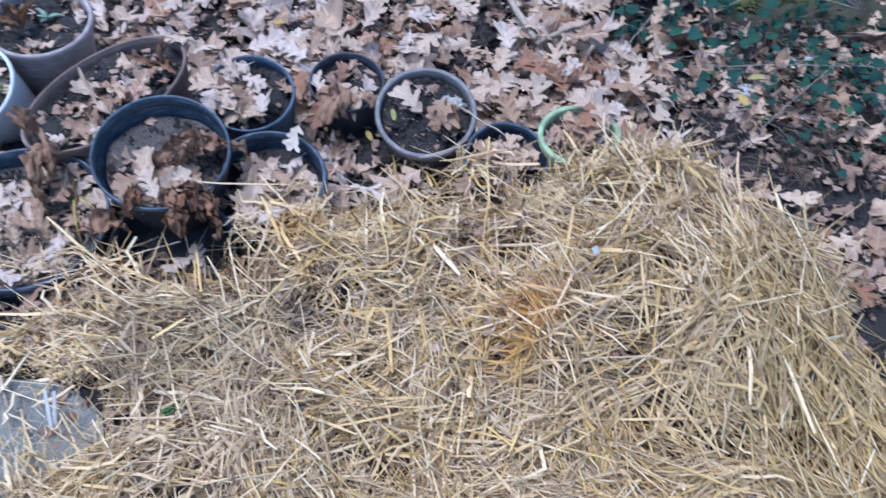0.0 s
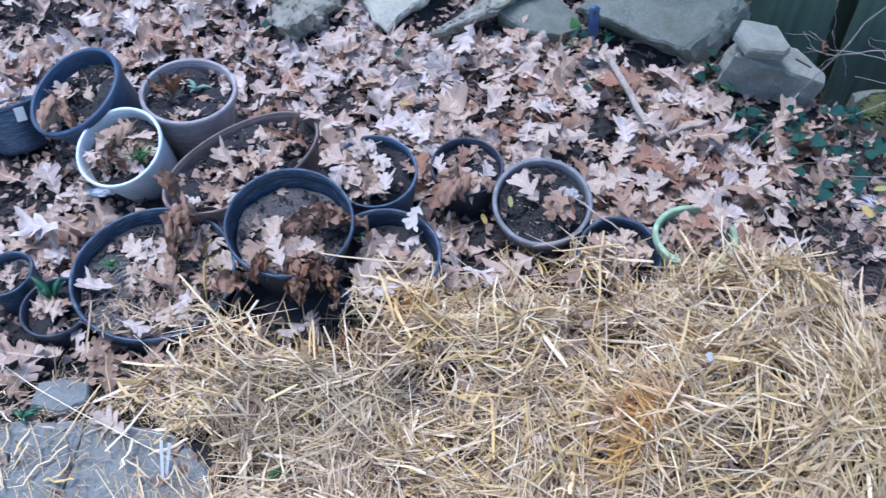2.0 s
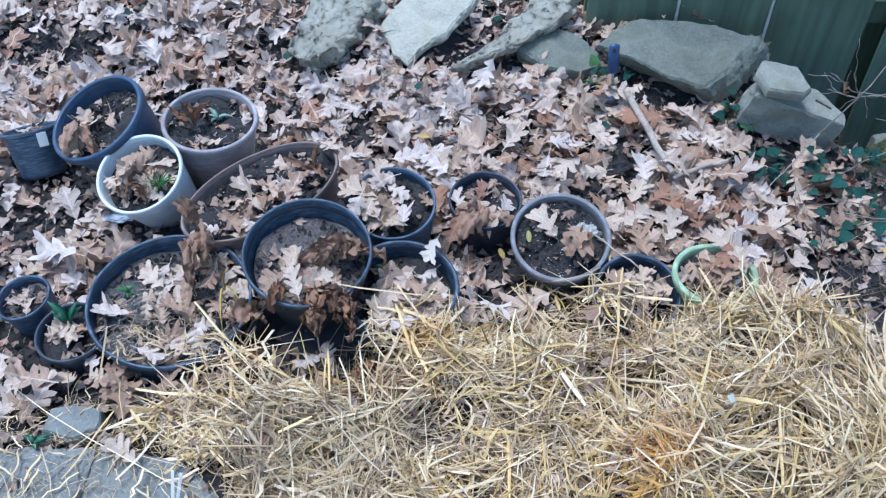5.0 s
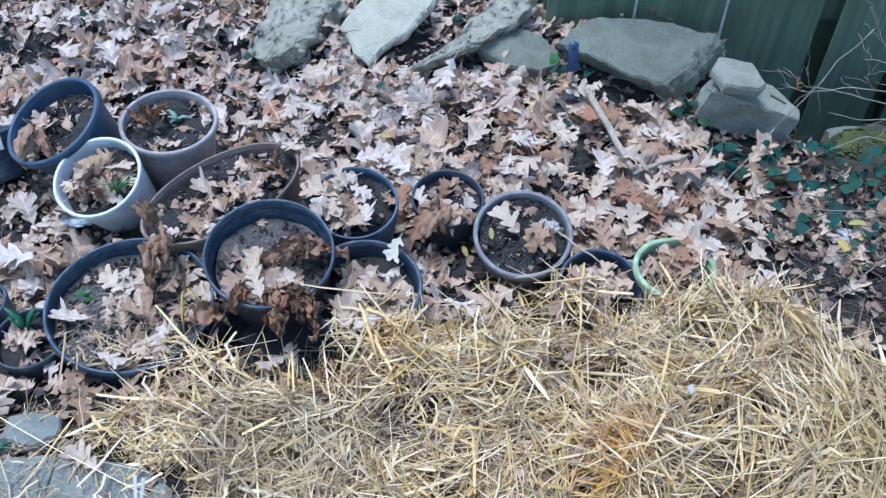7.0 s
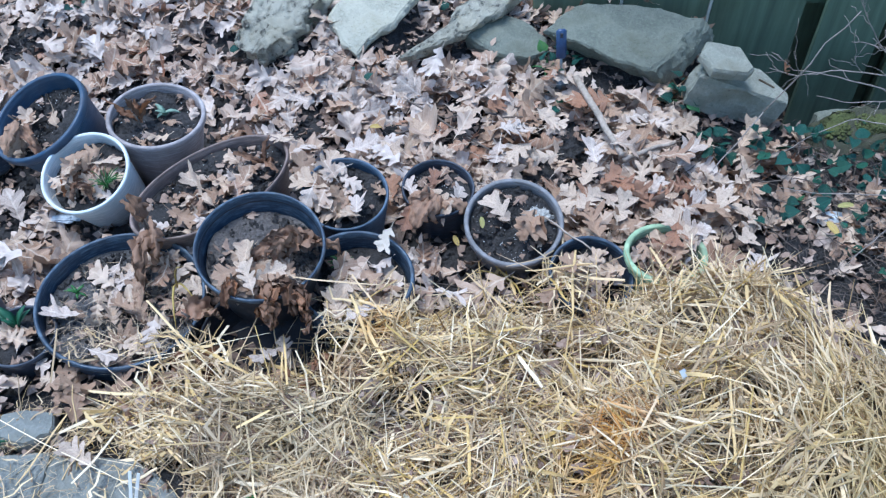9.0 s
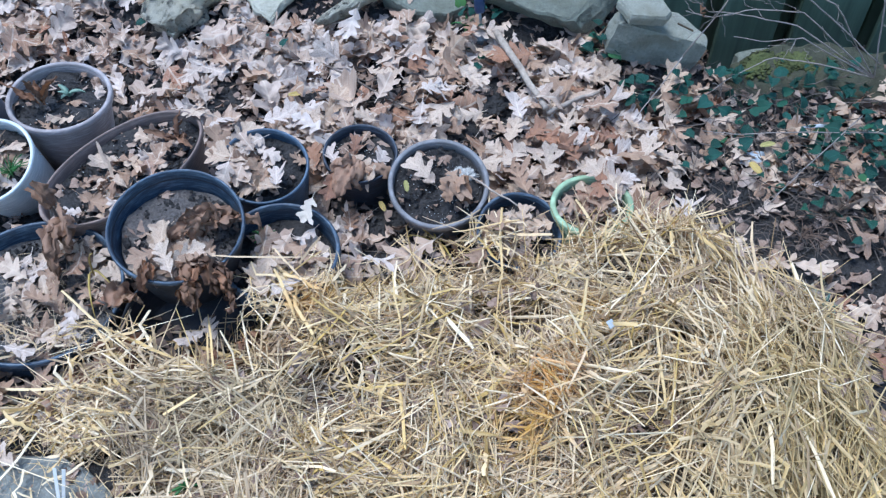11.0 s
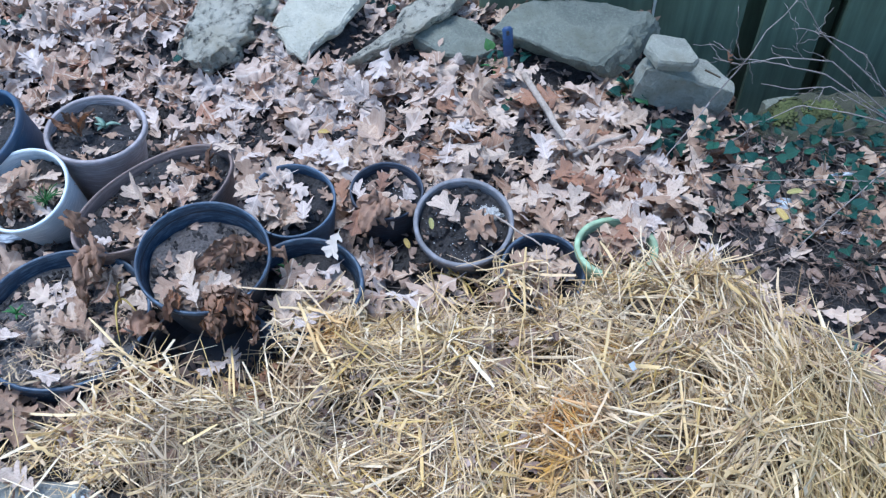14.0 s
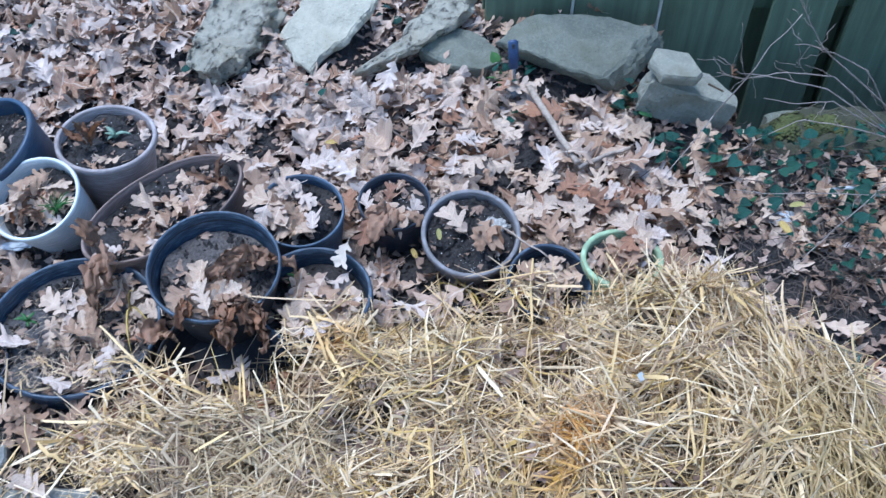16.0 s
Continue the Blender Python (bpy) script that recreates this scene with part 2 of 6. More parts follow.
BROWN = plastic_material("brown_plastic", (0.20, 0.145, 0.125), 0.5, dirty=0.5)
GREY_PLASTIC = plastic_material("grey_plastic", (0.19, 0.187, 0.196), 0.5, dirty=0.5)
WHITE = plastic_material("white_plastic", (0.66, 0.72, 0.74), 0.35, dirty=0.25)
GREEN = plastic_material("light_green_plastic", (0.285, 0.40, 0.245), 0.45, dirty=0.45)
SCRAP = leaf_material("leaf_scrap", [(0.0, (0.20, 0.13, 0.09)), (0.4, (0.34, 0.25, 0.19)), (0.7, (0.14, 0.085, 0.055)), (1.0, (0.44, 0.35, 0.29))], (0.3, 0.22, 0.16))
SLATE = stone_material("green_grey_slate", (0.105, 0.118, 0.098), (0.225, 0.243, 0.198), (0.33, 0.345, 0.285), 0.014)
def pit(m, colour, scale=48.0):
    """Dark pits and grit over a rough stone."""
    nt = m.node_tree
    p = nt.nodes["Principled BSDF"]
    old = p.inputs["Base Color"].links[0].from_socket
    f = noise_fac(nt, scale, 3, 0.6)
    nt.links.new(mix(nt, ramp(nt, f, [(0.33, grey(0.9)), (0.43, grey(0.0))]), old, colour), p.inputs["Base Color"])
    return m


BLOCK = stone_material("pale_grey_stone", (0.18, 0.187, 0.155), (0.33, 0.335, 0.28), (0.42, 0.42, 0.36), 0.011)
CONCRETE = stone_material("rough_aggregate_stone", (0.25, 0.235, 0.18), (0.62, 0.58, 0.46), (0.78, 0.75, 0.63), 0.04, 18, 0.15)
pit(CONCRETE, (0.075, 0.07, 0.06), 34.0)
PALE = stone_material("pale_flag", (0.33, 0.315, 0.245), (0.53, 0.505, 0.40), (0.60, 0.575, 0.47), 0.010, 7, 0.15)
FLAG = stone_material("blue_grey_flagstone", (0.135, 0.141, 0.128), (0.265, 0.274, 0.250), (0.37, 0.38, 0.35), 0.010, 6.0, 0.35)
MOSS = plain_material("bright_moss", (0.080, 0.092, 0.030), 0.95, 0.75, 16, 0.02)
MOSS_ROCK = stone_material("mossy_stone", (0.035, 0.036, 0.024), (0.085, 0.085, 0.055), (0.08, 0.10, 0.03), 0.014, 9)
SHRUB = plain_material("grey_shrub_bark", (0.29, 0.25, 0.225), 0.8, 0.4, 50)
BARK = plain_material("pale_bark", (0.40, 0.33, 0.27), 0.8, 0.4, 50)
TWIG = plain_material("twig_bark", (0.15, 0.12, 0.10), 0.8, 0.4, 50)
PERLITE = plain_material("white_perlite", (0.62, 0.62, 0.60), 0.9, 0.2, 90)
TOOL_BLUE = plain_material("dark_blue_grip", (0.028, 0.062, 0.15), 0.4, 0.3, 60)
STEEL = plain_material("dull_steel", (0.30, 0.31, 0.32), 0.45, 0.3, 60)
STEEL.node_tree.nodes["Principled BSDF"].inputs["Metallic"].default_value = 0.8
TRIM = plain_material("pale_strip", (0.43, 0.45, 0.40), 0.6, 0.3, 30)
FILM = plastic_material("blue_white_film", (0.50, 0.55, 0.60), 0.35, dirty=0.2)
TAG = plain_material("white_tag", (0.64, 0.64, 0.61), 0.5, 0.08, 30)
LEAF_GREEN = plain_material("seedling_green", (0.03, 0.12, 0.06), 0.45, 0.35, 50)
WEED = plain_material("weed_green", (0.045, 0.16, 0.04), 0.55, 0.4, 60)
FENCE = fence_material()


# ---- helpers for meshes ----
rng = np.random.default_rng(11)


def mesh_from(name, V, F, mat_, UV=None, smooth=False):
    """A mesh from vertex and quad (or triangle) arrays, with one material."""
    V, F = np.asarray(V, float), np.asarray(F, int)
    me = bpy.data.meshes.new(name)
    k = F.shape[1]
    me.vertices.add(len(V))
    me.vertices.foreach_set("co", V.ravel())
    me.loops.add(F.size)
    me.loops.foreach_set("vertex_index", F.ravel())
    me.polygons.add(len(F))
    me.polygons.foreach_set("loop_start", np.arange(len(F)) * k)
    me.polygons.foreach_set("use_smooth", np.full(len(F), smooth))
    me.update(calc_edges=True)
    if UV is not None:
        me.uv_layers.new(name="UVMap").data.foreach_set("uv", np.asarray(UV)[F.ravel()].ravel())
    me.materials.append(mat_)
    return me


def from_bm(name, bm, mat_, smooth=False):
    me = bpy.data.meshes.new(name)
    bm.normal_update()
    bm.to_mesh(me)
    bm.free()
    for f in me.polygons:
        f.use_smooth = smooth
    me.materials.append(mat_)
    return me


def part(name, me, parent, label="", m=None):
    ob = new(name, me)
    ob.parent = parent
    if m is not None:
        ob.matrix_basis = m
    if label:
        ob["label"] = label
    return ob


def thing(name, label, category, m=None, group="", kind="", data=None):
    ob = new(name, data)
    if m is not None:
        ob.matrix_basis = m
    return tagged(ob, label, category, group, kind)


def join(pieces):
    """Vertex, face and uv arrays of many pieces as one."""
    Vs, Fs, Us, n = [], [], [], 0
    for V, F, U in pieces:
        Vs.append(V)
        Fs.append(F + n)
        Us.append(U)
        n += len(V)
    return np.concatenate(Vs), np.concatenate(Fs), np.concatenate(Us)


def moved(piece, m, size=1.0):
    V, F, U = piece
    a = np.array(m)
    return (V * size) @ a[:3, :3].T + a[:3, 3], F, U


def smooth01(t):
    t = np.clip(t, 0, 1)
    return t * t * (3 - 2 * t)


def wave_noise(x, y, k, seed):
    """Cheap smooth noise in -1..1 from a few turned sines."""
    r = np.random.default_rng(seed)
    out = 0
    for _ in range(6):
        a, p, s = r.uniform(0, 6.283), r.uniform(0, 6.283), r.uniform(0.6, 1.7)
        out = out + np.sin(k * s * (x * np.cos(a) + y * np.sin(a)) + p)
    return out / 3.0


def turns(n, r, tip_x, tip_y, yaw=None):
    """n random turns as matrices: about x and y by a spread, about z freely or by yaw."""
    ax, ay = r.normal(0, 1, n) * tip_x, r.normal(0, 1, n) * tip_y
    az = r.uniform(0, 6.283, n) if yaw is None else yaw
    o, l = np.zeros(n), np.ones(n)
    X = np.stack([l, o, o, o, np.cos(ax), -np.sin(ax), o, np.sin(ax), np.cos(ax)], -1).reshape(n, 3, 3)
    Y = np.stack([np.cos(ay), o, np.sin(ay), o, l, o, -np.sin(ay), o, np.cos(ay)], -1).reshape(n, 3, 3)
    Z = np.stack([np.cos(az), -np.sin(az), o, np.sin(az), np.cos(az), o, o, o, l], -1).reshape(n, 3, 3)
    return Z @ Y @ X


def slopes(h, x, y):
    """Turns that lay z on the normal of the surface h."""
    e = 0.02
    N = np.stack([-(h(x + e, y) - h(x - e, y)) / (2 * e), -(h(x, y + e) - h(x, y - e)) / (2 * e), np.ones_like(x)], -1)
    N /= np.linalg.norm(N, axis=1)[:, None]
    X = np.cross(np.array([0, 1.0, 0])[None], N)
    X /= np.linalg.norm(X, axis=1)[:, None]
    return np.stack([X, np.cross(N, X), N], -1)


def batch(kinds, which, R, T, S):
    """Copies of the kinds, turned, sized and placed, as arrays for one mesh."""
    out = []
    for k, (V, F, U) in enumerate(kinds):
        sel = np.flatnonzero(which == k)
        if not len(sel):
            continue
        W = np.einsum("nij,vj->nvi", R[sel] * S[sel, None, None], V) + T[sel, None]
        G = F[None] + (np.arange(len(sel)) * len(V))[:, None, None]
        out.append((W.reshape(-1, 3), G.reshape(-1, F.shape[1]), np.tile(U, (len(sel), 1))))
    return out


def matrix(R, T, s=1.0):
    m = Matrix([[*(float(v) * s for v in row), float(t)] for row, t in zip(R, T)] + [[0, 0, 0, 1]])
    return m


def tube(points, radii, sides=6):
    """A tapered tube along points, closed at its ends by small tips."""
    P = np.asarray(points, float)
    R = np.asarray(radii, float)
    P = np.concatenate([P[:1], P, P[-1:]])
    R = np.concatenate([[R[0] * 0.05], R, [R[-1] * 0.05]])
    T = np.gradient(P, axis=0)
    T[0], T[-1] = P[2] - P[1], P[-2] - P[-3]
    T /= np.linalg.norm(T, axis=1)[:, None] + 1e-9
    up = np.array([0.31, 0.17, 0.93])
    A = np.cross(T, up)
    A /= np.linalg.norm(A, axis=1)[:, None] + 1e-9
    B = np.cross(T, A)
    ang = np.arange(sides) * 2 * np.pi / sides
    V = (P[:, None] + R[:, None, None] * (np.cos(ang)[None, :, None] * A[:, None] + np.sin(ang)[None, :, None] * B[:, None])).reshape(-1, 3)
    F = [(i * sides + j, i * sides + (j + 1) % sides, (i + 1) * sides + (j + 1) % sides, (i + 1) * sides + j) for i in range(len(P) - 1) for j in range(sides)]
    return V, np.array(F), np.tile([[0.5, 0.5]], (len(V), 1))


def bend(a, b, wobble, n=6, seed=0):
    """Points on an uneven line from a to b."""
    r = np.random.default_rng(seed)
    t = np.linspace(0, 1, n)[:, None]
    w = r.normal(0, wobble, (n, 3)) * np.sin(np.pi * t)
    return np.asarray(a) * (1 - t) + np.asarray(b) * t + w


# ---- ground ----
def ground_h(x, y):
    bank = 0.11 * smooth01((y - 2.15) / 0.6) * smooth01((6.0 - y) / 2.0)
    bank = bank * smooth01((1.05 - x) / 0.3) - 0.45 * smooth01((x - 1.06) / 0.14) * smooth01((y - 2.12) / 0.35) * smooth01((6.0 - y) / 2.0)
    # low mounds under the stones
    for cx, cy, wx, wy, z in ((0.95, 2.20, 0.19, 0.10, 0.07), (0.66, 2.52, 0.28, 0.13, 0.06), (-0.22, 2.66, 0.15, 0.12, 0.05)):
        bank = bank + z * np.exp(-(((x - cx) / wx) ** 2) - ((y - cy) / wy) ** 2)
    near = smooth01((7 - np.abs(x)) / 3) * smooth01((8 - np.abs(y)) / 3)
    return bank + near * (0.014 * wave_noise(x, y, 5, 3) + 0.009 * wave_noise(x, y, 19, 4) + 0.005 * wave_noise(x, y, 61, 5))


def axis(lo, hi, step, far):
    mid = np.arange(lo, hi + step / 2, step)
    out = np.cumsum(step * 1.35 ** np.arange(1, 40))
    out = out[out < far]
    return np.concatenate([lo - out[::-1], mid, hi + out])


gx, gy = axis(-2.4, 2.6, 0.035, 400), axis(0.2, 4.2, 0.035, 400)
GX, GY = np.meshgrid(gx, gy)
GZ = ground_h(GX, GY)
gi = np.arange(GX.size).reshape(GX.shape)
gf = np.stack([gi[:-1, :-1], gi[:-1, 1:], gi[1:, 1:], gi[1:, :-1]], -1).reshape(-1, 4)
thing("ground", "dark damp bare soil under fallen oak leaves", "ground", kind="structure",
      data=mesh_from("ground", np.stack([GX, GY, GZ], -1).reshape(-1, 3), gf, SOIL, smooth=True))

# ---- straw heap ----
EDGE_X = [-0.80, -0.74, -0.59, -0.44, -0.30, -0.21, -0.06, 0.24, 0.45, 0.57, 0.68, 0.81, 0.91, 1.01, 1.20]
EDGE_Y = [0.95, 1.03, 1.08, 1.11, 1.14, 1.24, 1.31, 1.335, 1.345, 1.385, 1.415, 1.40, 1.33, 1.24, 1.00]
CREST_X = [-1.20, -0.84, -0.74, -0.60, -0.40, -0.10, 0.20, 0.45, 0.60, 0.72, 0.82, 0.93, 1.05, 1.20]
CREST_Z = [0.06, 0.07, 0.075, 0.09, 0.12, 0.14, 0.16, 0.23, 0.28, 0.30, 0.275, 0.215, 0.12, 0.03]


def straw_h(x, y):
    """Height of the heap over the ground's zero; negative where there is none."""
    s = np.interp(x, EDGE_X, EDGE_Y) - y
    left = np.interp(y, [0.2, 0.60, 0.68, 0.74, 0.80, 0.86, 0.92, 1.0], [-1.15, -1.00, -0.80, -0.56, -0.45, -0.52, -0.70, -0.80])
    crest = np.interp(x, CREST_X, CREST_Z)
    s = np.where((x < -0.74) & (y < 0.80), 0.3, s)
    rise = 0.35 * smooth01(s / 0.05) + 0.65 * smooth01(s / 0.22)
    front = 0.62 + 0.38 * smooth01((y - 0.55) / 0.45)
    sides = smooth01((x - left) / 0.14) * smooth01((1.30 + 0.07 * np.sin(11 * y + 2) - x) / 0.25) * smooth01((y - 0.20 - 0.07 * np.sin(7 * x + 1) - 0.04 * np.sin(17 * x)) / 0.2)
    bumps = 1 + 0.20 * wave_noise(x, y, 9, 21) + 0.18 * wave_noise(x, y, 26, 22) + 0.09 * wave_noise(x, y, 52, 23)
    over = 0.055 * np.exp(-(((x + 0.12) / 0.11) ** 2) - ((y - 1.21) / 0.06) ** 2) + 0.04 * np.exp(-(((x + 0.52) / 0.09) ** 2) - ((y - 1.09) / 0.05) ** 2)
    ridge = 0.035 * np.exp(-((y - 1.045 - 0.02 * np.sin(9 * x)) / 0.045) ** 2) * smooth01((x + 0.84) / 0.15) * smooth01((-0.22 - x) / 0.12)
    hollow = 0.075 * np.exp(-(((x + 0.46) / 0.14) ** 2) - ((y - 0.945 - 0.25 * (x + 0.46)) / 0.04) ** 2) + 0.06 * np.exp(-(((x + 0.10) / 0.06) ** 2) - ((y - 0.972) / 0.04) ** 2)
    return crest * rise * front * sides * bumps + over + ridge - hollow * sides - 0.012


sx, sy = np.arange(-1.25, 1.40, 0.025), np.arange(0.10, 1.50, 0.025)
SX, SY = np.meshgrid(sx, sy)
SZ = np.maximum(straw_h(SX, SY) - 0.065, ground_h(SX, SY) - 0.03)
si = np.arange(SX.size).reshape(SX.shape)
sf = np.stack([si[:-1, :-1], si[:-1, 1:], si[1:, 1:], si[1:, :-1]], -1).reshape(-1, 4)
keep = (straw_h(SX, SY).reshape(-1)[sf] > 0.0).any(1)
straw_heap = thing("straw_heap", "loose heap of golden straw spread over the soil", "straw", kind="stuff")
# sheet under the stalks, coloured near-black as the shade in their gaps
part("packed_core", mesh_from("packed_core", np.stack([SX, SY, SZ], -1).reshape(-1, 3), sf[keep], GAP_SHADE, smooth=True), straw_heap)


def straw_piece(r, length, width, kink, n=5, sides=4, flat=(0.10, 0.34), twist=0.0, snap=0.0):
    """A stalk or blade, bent, twisted or snapped, as rings of corners."""
    t = np.linspace(-0.5, 0.5, n)
    side = np.cumsum(r.normal(0, kink, n))
    rise = np.cumsum(r.normal(0, kink * 0.6, n))
    side = side + snap * np.maximum(t - r.uniform(-0.2, 0.25), 0)
    P = np.stack([t * length, (side - side.mean()) * length, (rise - rise.mean()) * length], -1)
    w = width * np.interp(t, [-0.5, -0.3, 0.3, 0.5], [0.75, 1.0, 0.95, 0.5]) / 2
    th = w * r.uniform(*flat)
    corners = ((-1, 0), (0, 1), (1, 0), (0, -1)) if sides == 4 else ((-1, -0.5), (0, 1), (1, -0.5))
    c, q = np.cos(twist * t), np.sin(twist * t)
    V = np.stack([P + np.stack([0 * w, a * w * c - b * th * q, a * w * q + b * th * c], -1) for a, b in corners], 1).reshape(-1, 3)
    F = np.array([(i * sides + j, i * sides + (j + 1) % sides, i * sides + sides + (j + 1) % sides, i * sides + sides + j) for i in range(n - 1) for j in range(sides)])
    return V, F, np.tile([[0.5, 0.5]], (len(V), 1))


straw_kinds = []
for k in range(72):
    if k < 22:  # round stalks, a third of them snapped
        L, w, bendy = np.clip(rng.lognormal(-1.9, 0.5), 0.06, 0.36), rng.uniform(0.0022, 0.0050), float(rng.choice([0.004, 0.010, 0.03]))
        straw_kinds.append(straw_piece(rng, float(L), float(w), bendy, 6, flat=(0.4, 0.75), snap=float(rng.choice([0.0, 0.0, 0.9, -1.3]))))
    elif k < 38:  # flat leaf blades, twisted and curled
        L, w, bendy = rng.uniform(0.06, 0.22), rng.uniform(0.0045, 0.0095), float(rng.choice([0.02, 0.05, 0.09]))
        straw_kinds.append(straw_piece(rng, float(L), float(w), bendy, 7, flat=(0.06, 0.16), twist=float(rng.normal(0, 1.6))))
    else:  # chaff and threads
        L, w, bendy = rng.uniform(0.02, 0.12), rng.uniform(0.0010, 0.0030), float(rng.choice([0.05, 0.16]))
        straw_kinds.append(straw_piece(rng, float(L), float(w), bendy, 4 if L < 0.05 else 5, 3, twist=float(rng.normal(0, 1.0))))
straw_meshes = [mesh_from("straw_stalk", V, F, STRAW) for V, F, U in straw_kinds]
n = 135000
x, y = rng.uniform(-1.15, 1.30, n), rng.uniform(0.30, 1.45, n)
h = straw_h(x, y)
pits = ((x > 0.5) & (wave_noise(x, y, 34, 52) > 0.20)) | (wave_noise(x, y, 13, 50) > 0.6) | (wave_noise(x, y, 48, 51) > 0.28) | (np.exp(-(((x + 0.46) / 0.15) ** 2) - ((y - 0.945 - 0.25 * (x + 0.46)) / 0.035) ** 2) > 0.25) | (np.exp(-(((x + 0.10) / 0.06) ** 2) - ((y - 0.972) / 0.035) ** 2) > 0.4)
ok = np.flatnonzero((h > 0.004) & (~pits | (rng.uniform(0, 1, n) < 0.11)))[:28000]
x, y, h, n = x[ok], y[ok], h[ok], len(ok)
depth = rng.exponential(0.026, n)
which = rng.choice(72, n, p=np.r_[np.full(22, 0.36 / 22), np.full(16, 0.085 / 16), np.full(34, 0.555 / 34)])
# stalks run down the steep side of the heap, and lie anyhow elsewhere
clump = 2.6 * wave_noise(x, y, 9, 31) + rng.normal(0, 0.36, n)
yaw = np.where((x > 0.72) & (rng.uniform(0, 1, n) < 0.85), rng.normal(1.72, 0.28, n), np.where((x < -0.3) & (y > 0.97), rng.normal(-0.35, 0.5, n), np.where(rng.uniform(0, 1, n) < 0.68, clump, rng.uniform(0, 6.283, n))))
R = slopes(straw_h, x, y) @ turns(n, rng, 0.6, 0.27 + 0.16 * (rng.uniform(0, 1, n) < 0.15), yaw)
T = np.stack([x, y, np.maximum(h + 0.026 - depth, 0.008)], -1)
one = np.flatnonzero((depth < 0.006) & (which < 38) & (y > 0.85) & (y < 1.2) & (x > -0.1) & (x < 0.8))[:275]
for i in one:
    part("straw_stalk", straw_meshes[which[i]], straw_heap, m=matrix(R[i], T[i]))
rest = np.setdiff1d(np.arange(n), one)
stalky, fine_bits = rest[which[rest] < 38], rest[which[rest] >= 38]
many = batch(straw_kinds, which[stalky], R[stalky], T[stalky], np.ones(len(stalky)))
chaff_many = batch(straw_kinds, which[fine_bits], R[fine_bits], T[fine_bits], np.ones(len(fine_bits)))
# longer stalks on top
n = 640
x, y = rng.uniform(-0.75, 1.1, n), rng.uniform(0.6, 1.36, n)
h = straw_h(x, y)
ok = (h > 0.05)
x, y, h, n = x[ok], y[ok], h[ok], int(ok.sum())
many += batch([straw_piece(rng, float(rng.uniform(0.12, 0.27)), float(rng.uniform(0.0036, 0.0068)), float(rng.choice([0.006, 0.02, 0.06])), 6) for _ in range(24)], rng.integers(0, 24, n), slopes(straw_h, x, y) @ turns(n, rng, 0.5, 0.16, np.where(x > 0.72, rng.normal(1.72, 0.35, n), rng.uniform(0, 6.283, n))), np.stack([x, y, h + 0.030], -1), np.ones(n))
# stray stalks past the edge of the heap and on the flagstones
n = 1400
x = np.r_[rng.uniform(-0.86, 1.0, 640), rng.uniform(-1.25, -0.45, n - 640)]
y = np.r_[np.interp(x[:640], EDGE_X, EDGE_Y) + np.abs(rng.normal(0, 0.07, 640)) - 0.03, rng.uniform(0.70, 1.08, n - 640)]
z = np.r_[ground_h(x[:640], y[:640]) + rng.uniform(0.01, 0.06, 640), 0.046 + rng.uniform(0, 0.012, n - 640)]
many += batch(straw_kinds, np.r_[rng.integers(0, 72, 640), rng.choice(72, n - 640, p=np.r_[np.full(38, 0.16 / 38), np.full(34, 0.84 / 34)])], turns(n, rng, 0.5, 0.12), np.stack([x, y, z], -1), np.r_[np.ones(640), rng.uniform(0.2, 0.8, n - 640)])
# stalks fallen over the fronts of the pots and bits of chaff in the tub
for count, x0, x1, y0, y1, z0, z1 in ((90, -0.68, -0.46, 1.03, 1.15, 0.07, 0.125), (22, -0.64, -0.50, 1.13, 1.22, 0.105, 0.14), (120, -0.25, -0.06, 1.17, 1.25, 0.135, 0.185), (40, -0.26, 0.0, 1.22, 1.36, 0.14, 0.18), (420, -0.93, -0.62, 1.17, 1.47, 0.082, 0.10), (70, 0.26, 0.40, 1.34, 1.42, 0.09, 0.17), (48, 0.55, 0.72, 1.31, 1.36, 0.15, 0.215)):
    x, y, z = rng.uniform(x0, x1, count), rng.uniform(y0, y1, count), rng.uniform(z0, z1, count)
    small_bits = x1 < -0.61 and count > 200
    (chaff_many if small_bits else many).extend(batch(straw_kinds, rng.integers(38 if small_bits else 0, 72, count), turns(count, rng, 0.5, 0.08 if small_bits else 0.2), np.stack([x, y, z], -1), np.full(count, 0.6 if small_bits else 0.9)))
short_kinds = [straw_piece(rng, float(rng.uniform(0.025, 0.07)), float(rng.uniform(0.0025, 0.0060)), 0.03, 4, flat=(0.12, 0.4), twist=float(rng.normal(0, 0.8))) for _ in range(16)]
n = 2600
x, y = rng.uniform(-0.82, -0.36, n), rng.uniform(0.92, 1.13, n)
ok = straw_h(x, y) > 0.012
x, y, n = x[ok], y[ok], int(ok.sum())
many += batch(short_kinds, rng.integers(0, 16, n), slopes(straw_h, x, y) @ turns(n, rng, 0.5, 0.22, rng.normal(-0.35, 0.7, n)), np.stack([x, y, straw_h(x, y) + 0.026 - rng.exponential(0.012, n)], -1), np.ones(n))
# pale stalks lying in the front of the tub, over its rim and over the front of the side pot
r2 = np.random.default_rng(77)
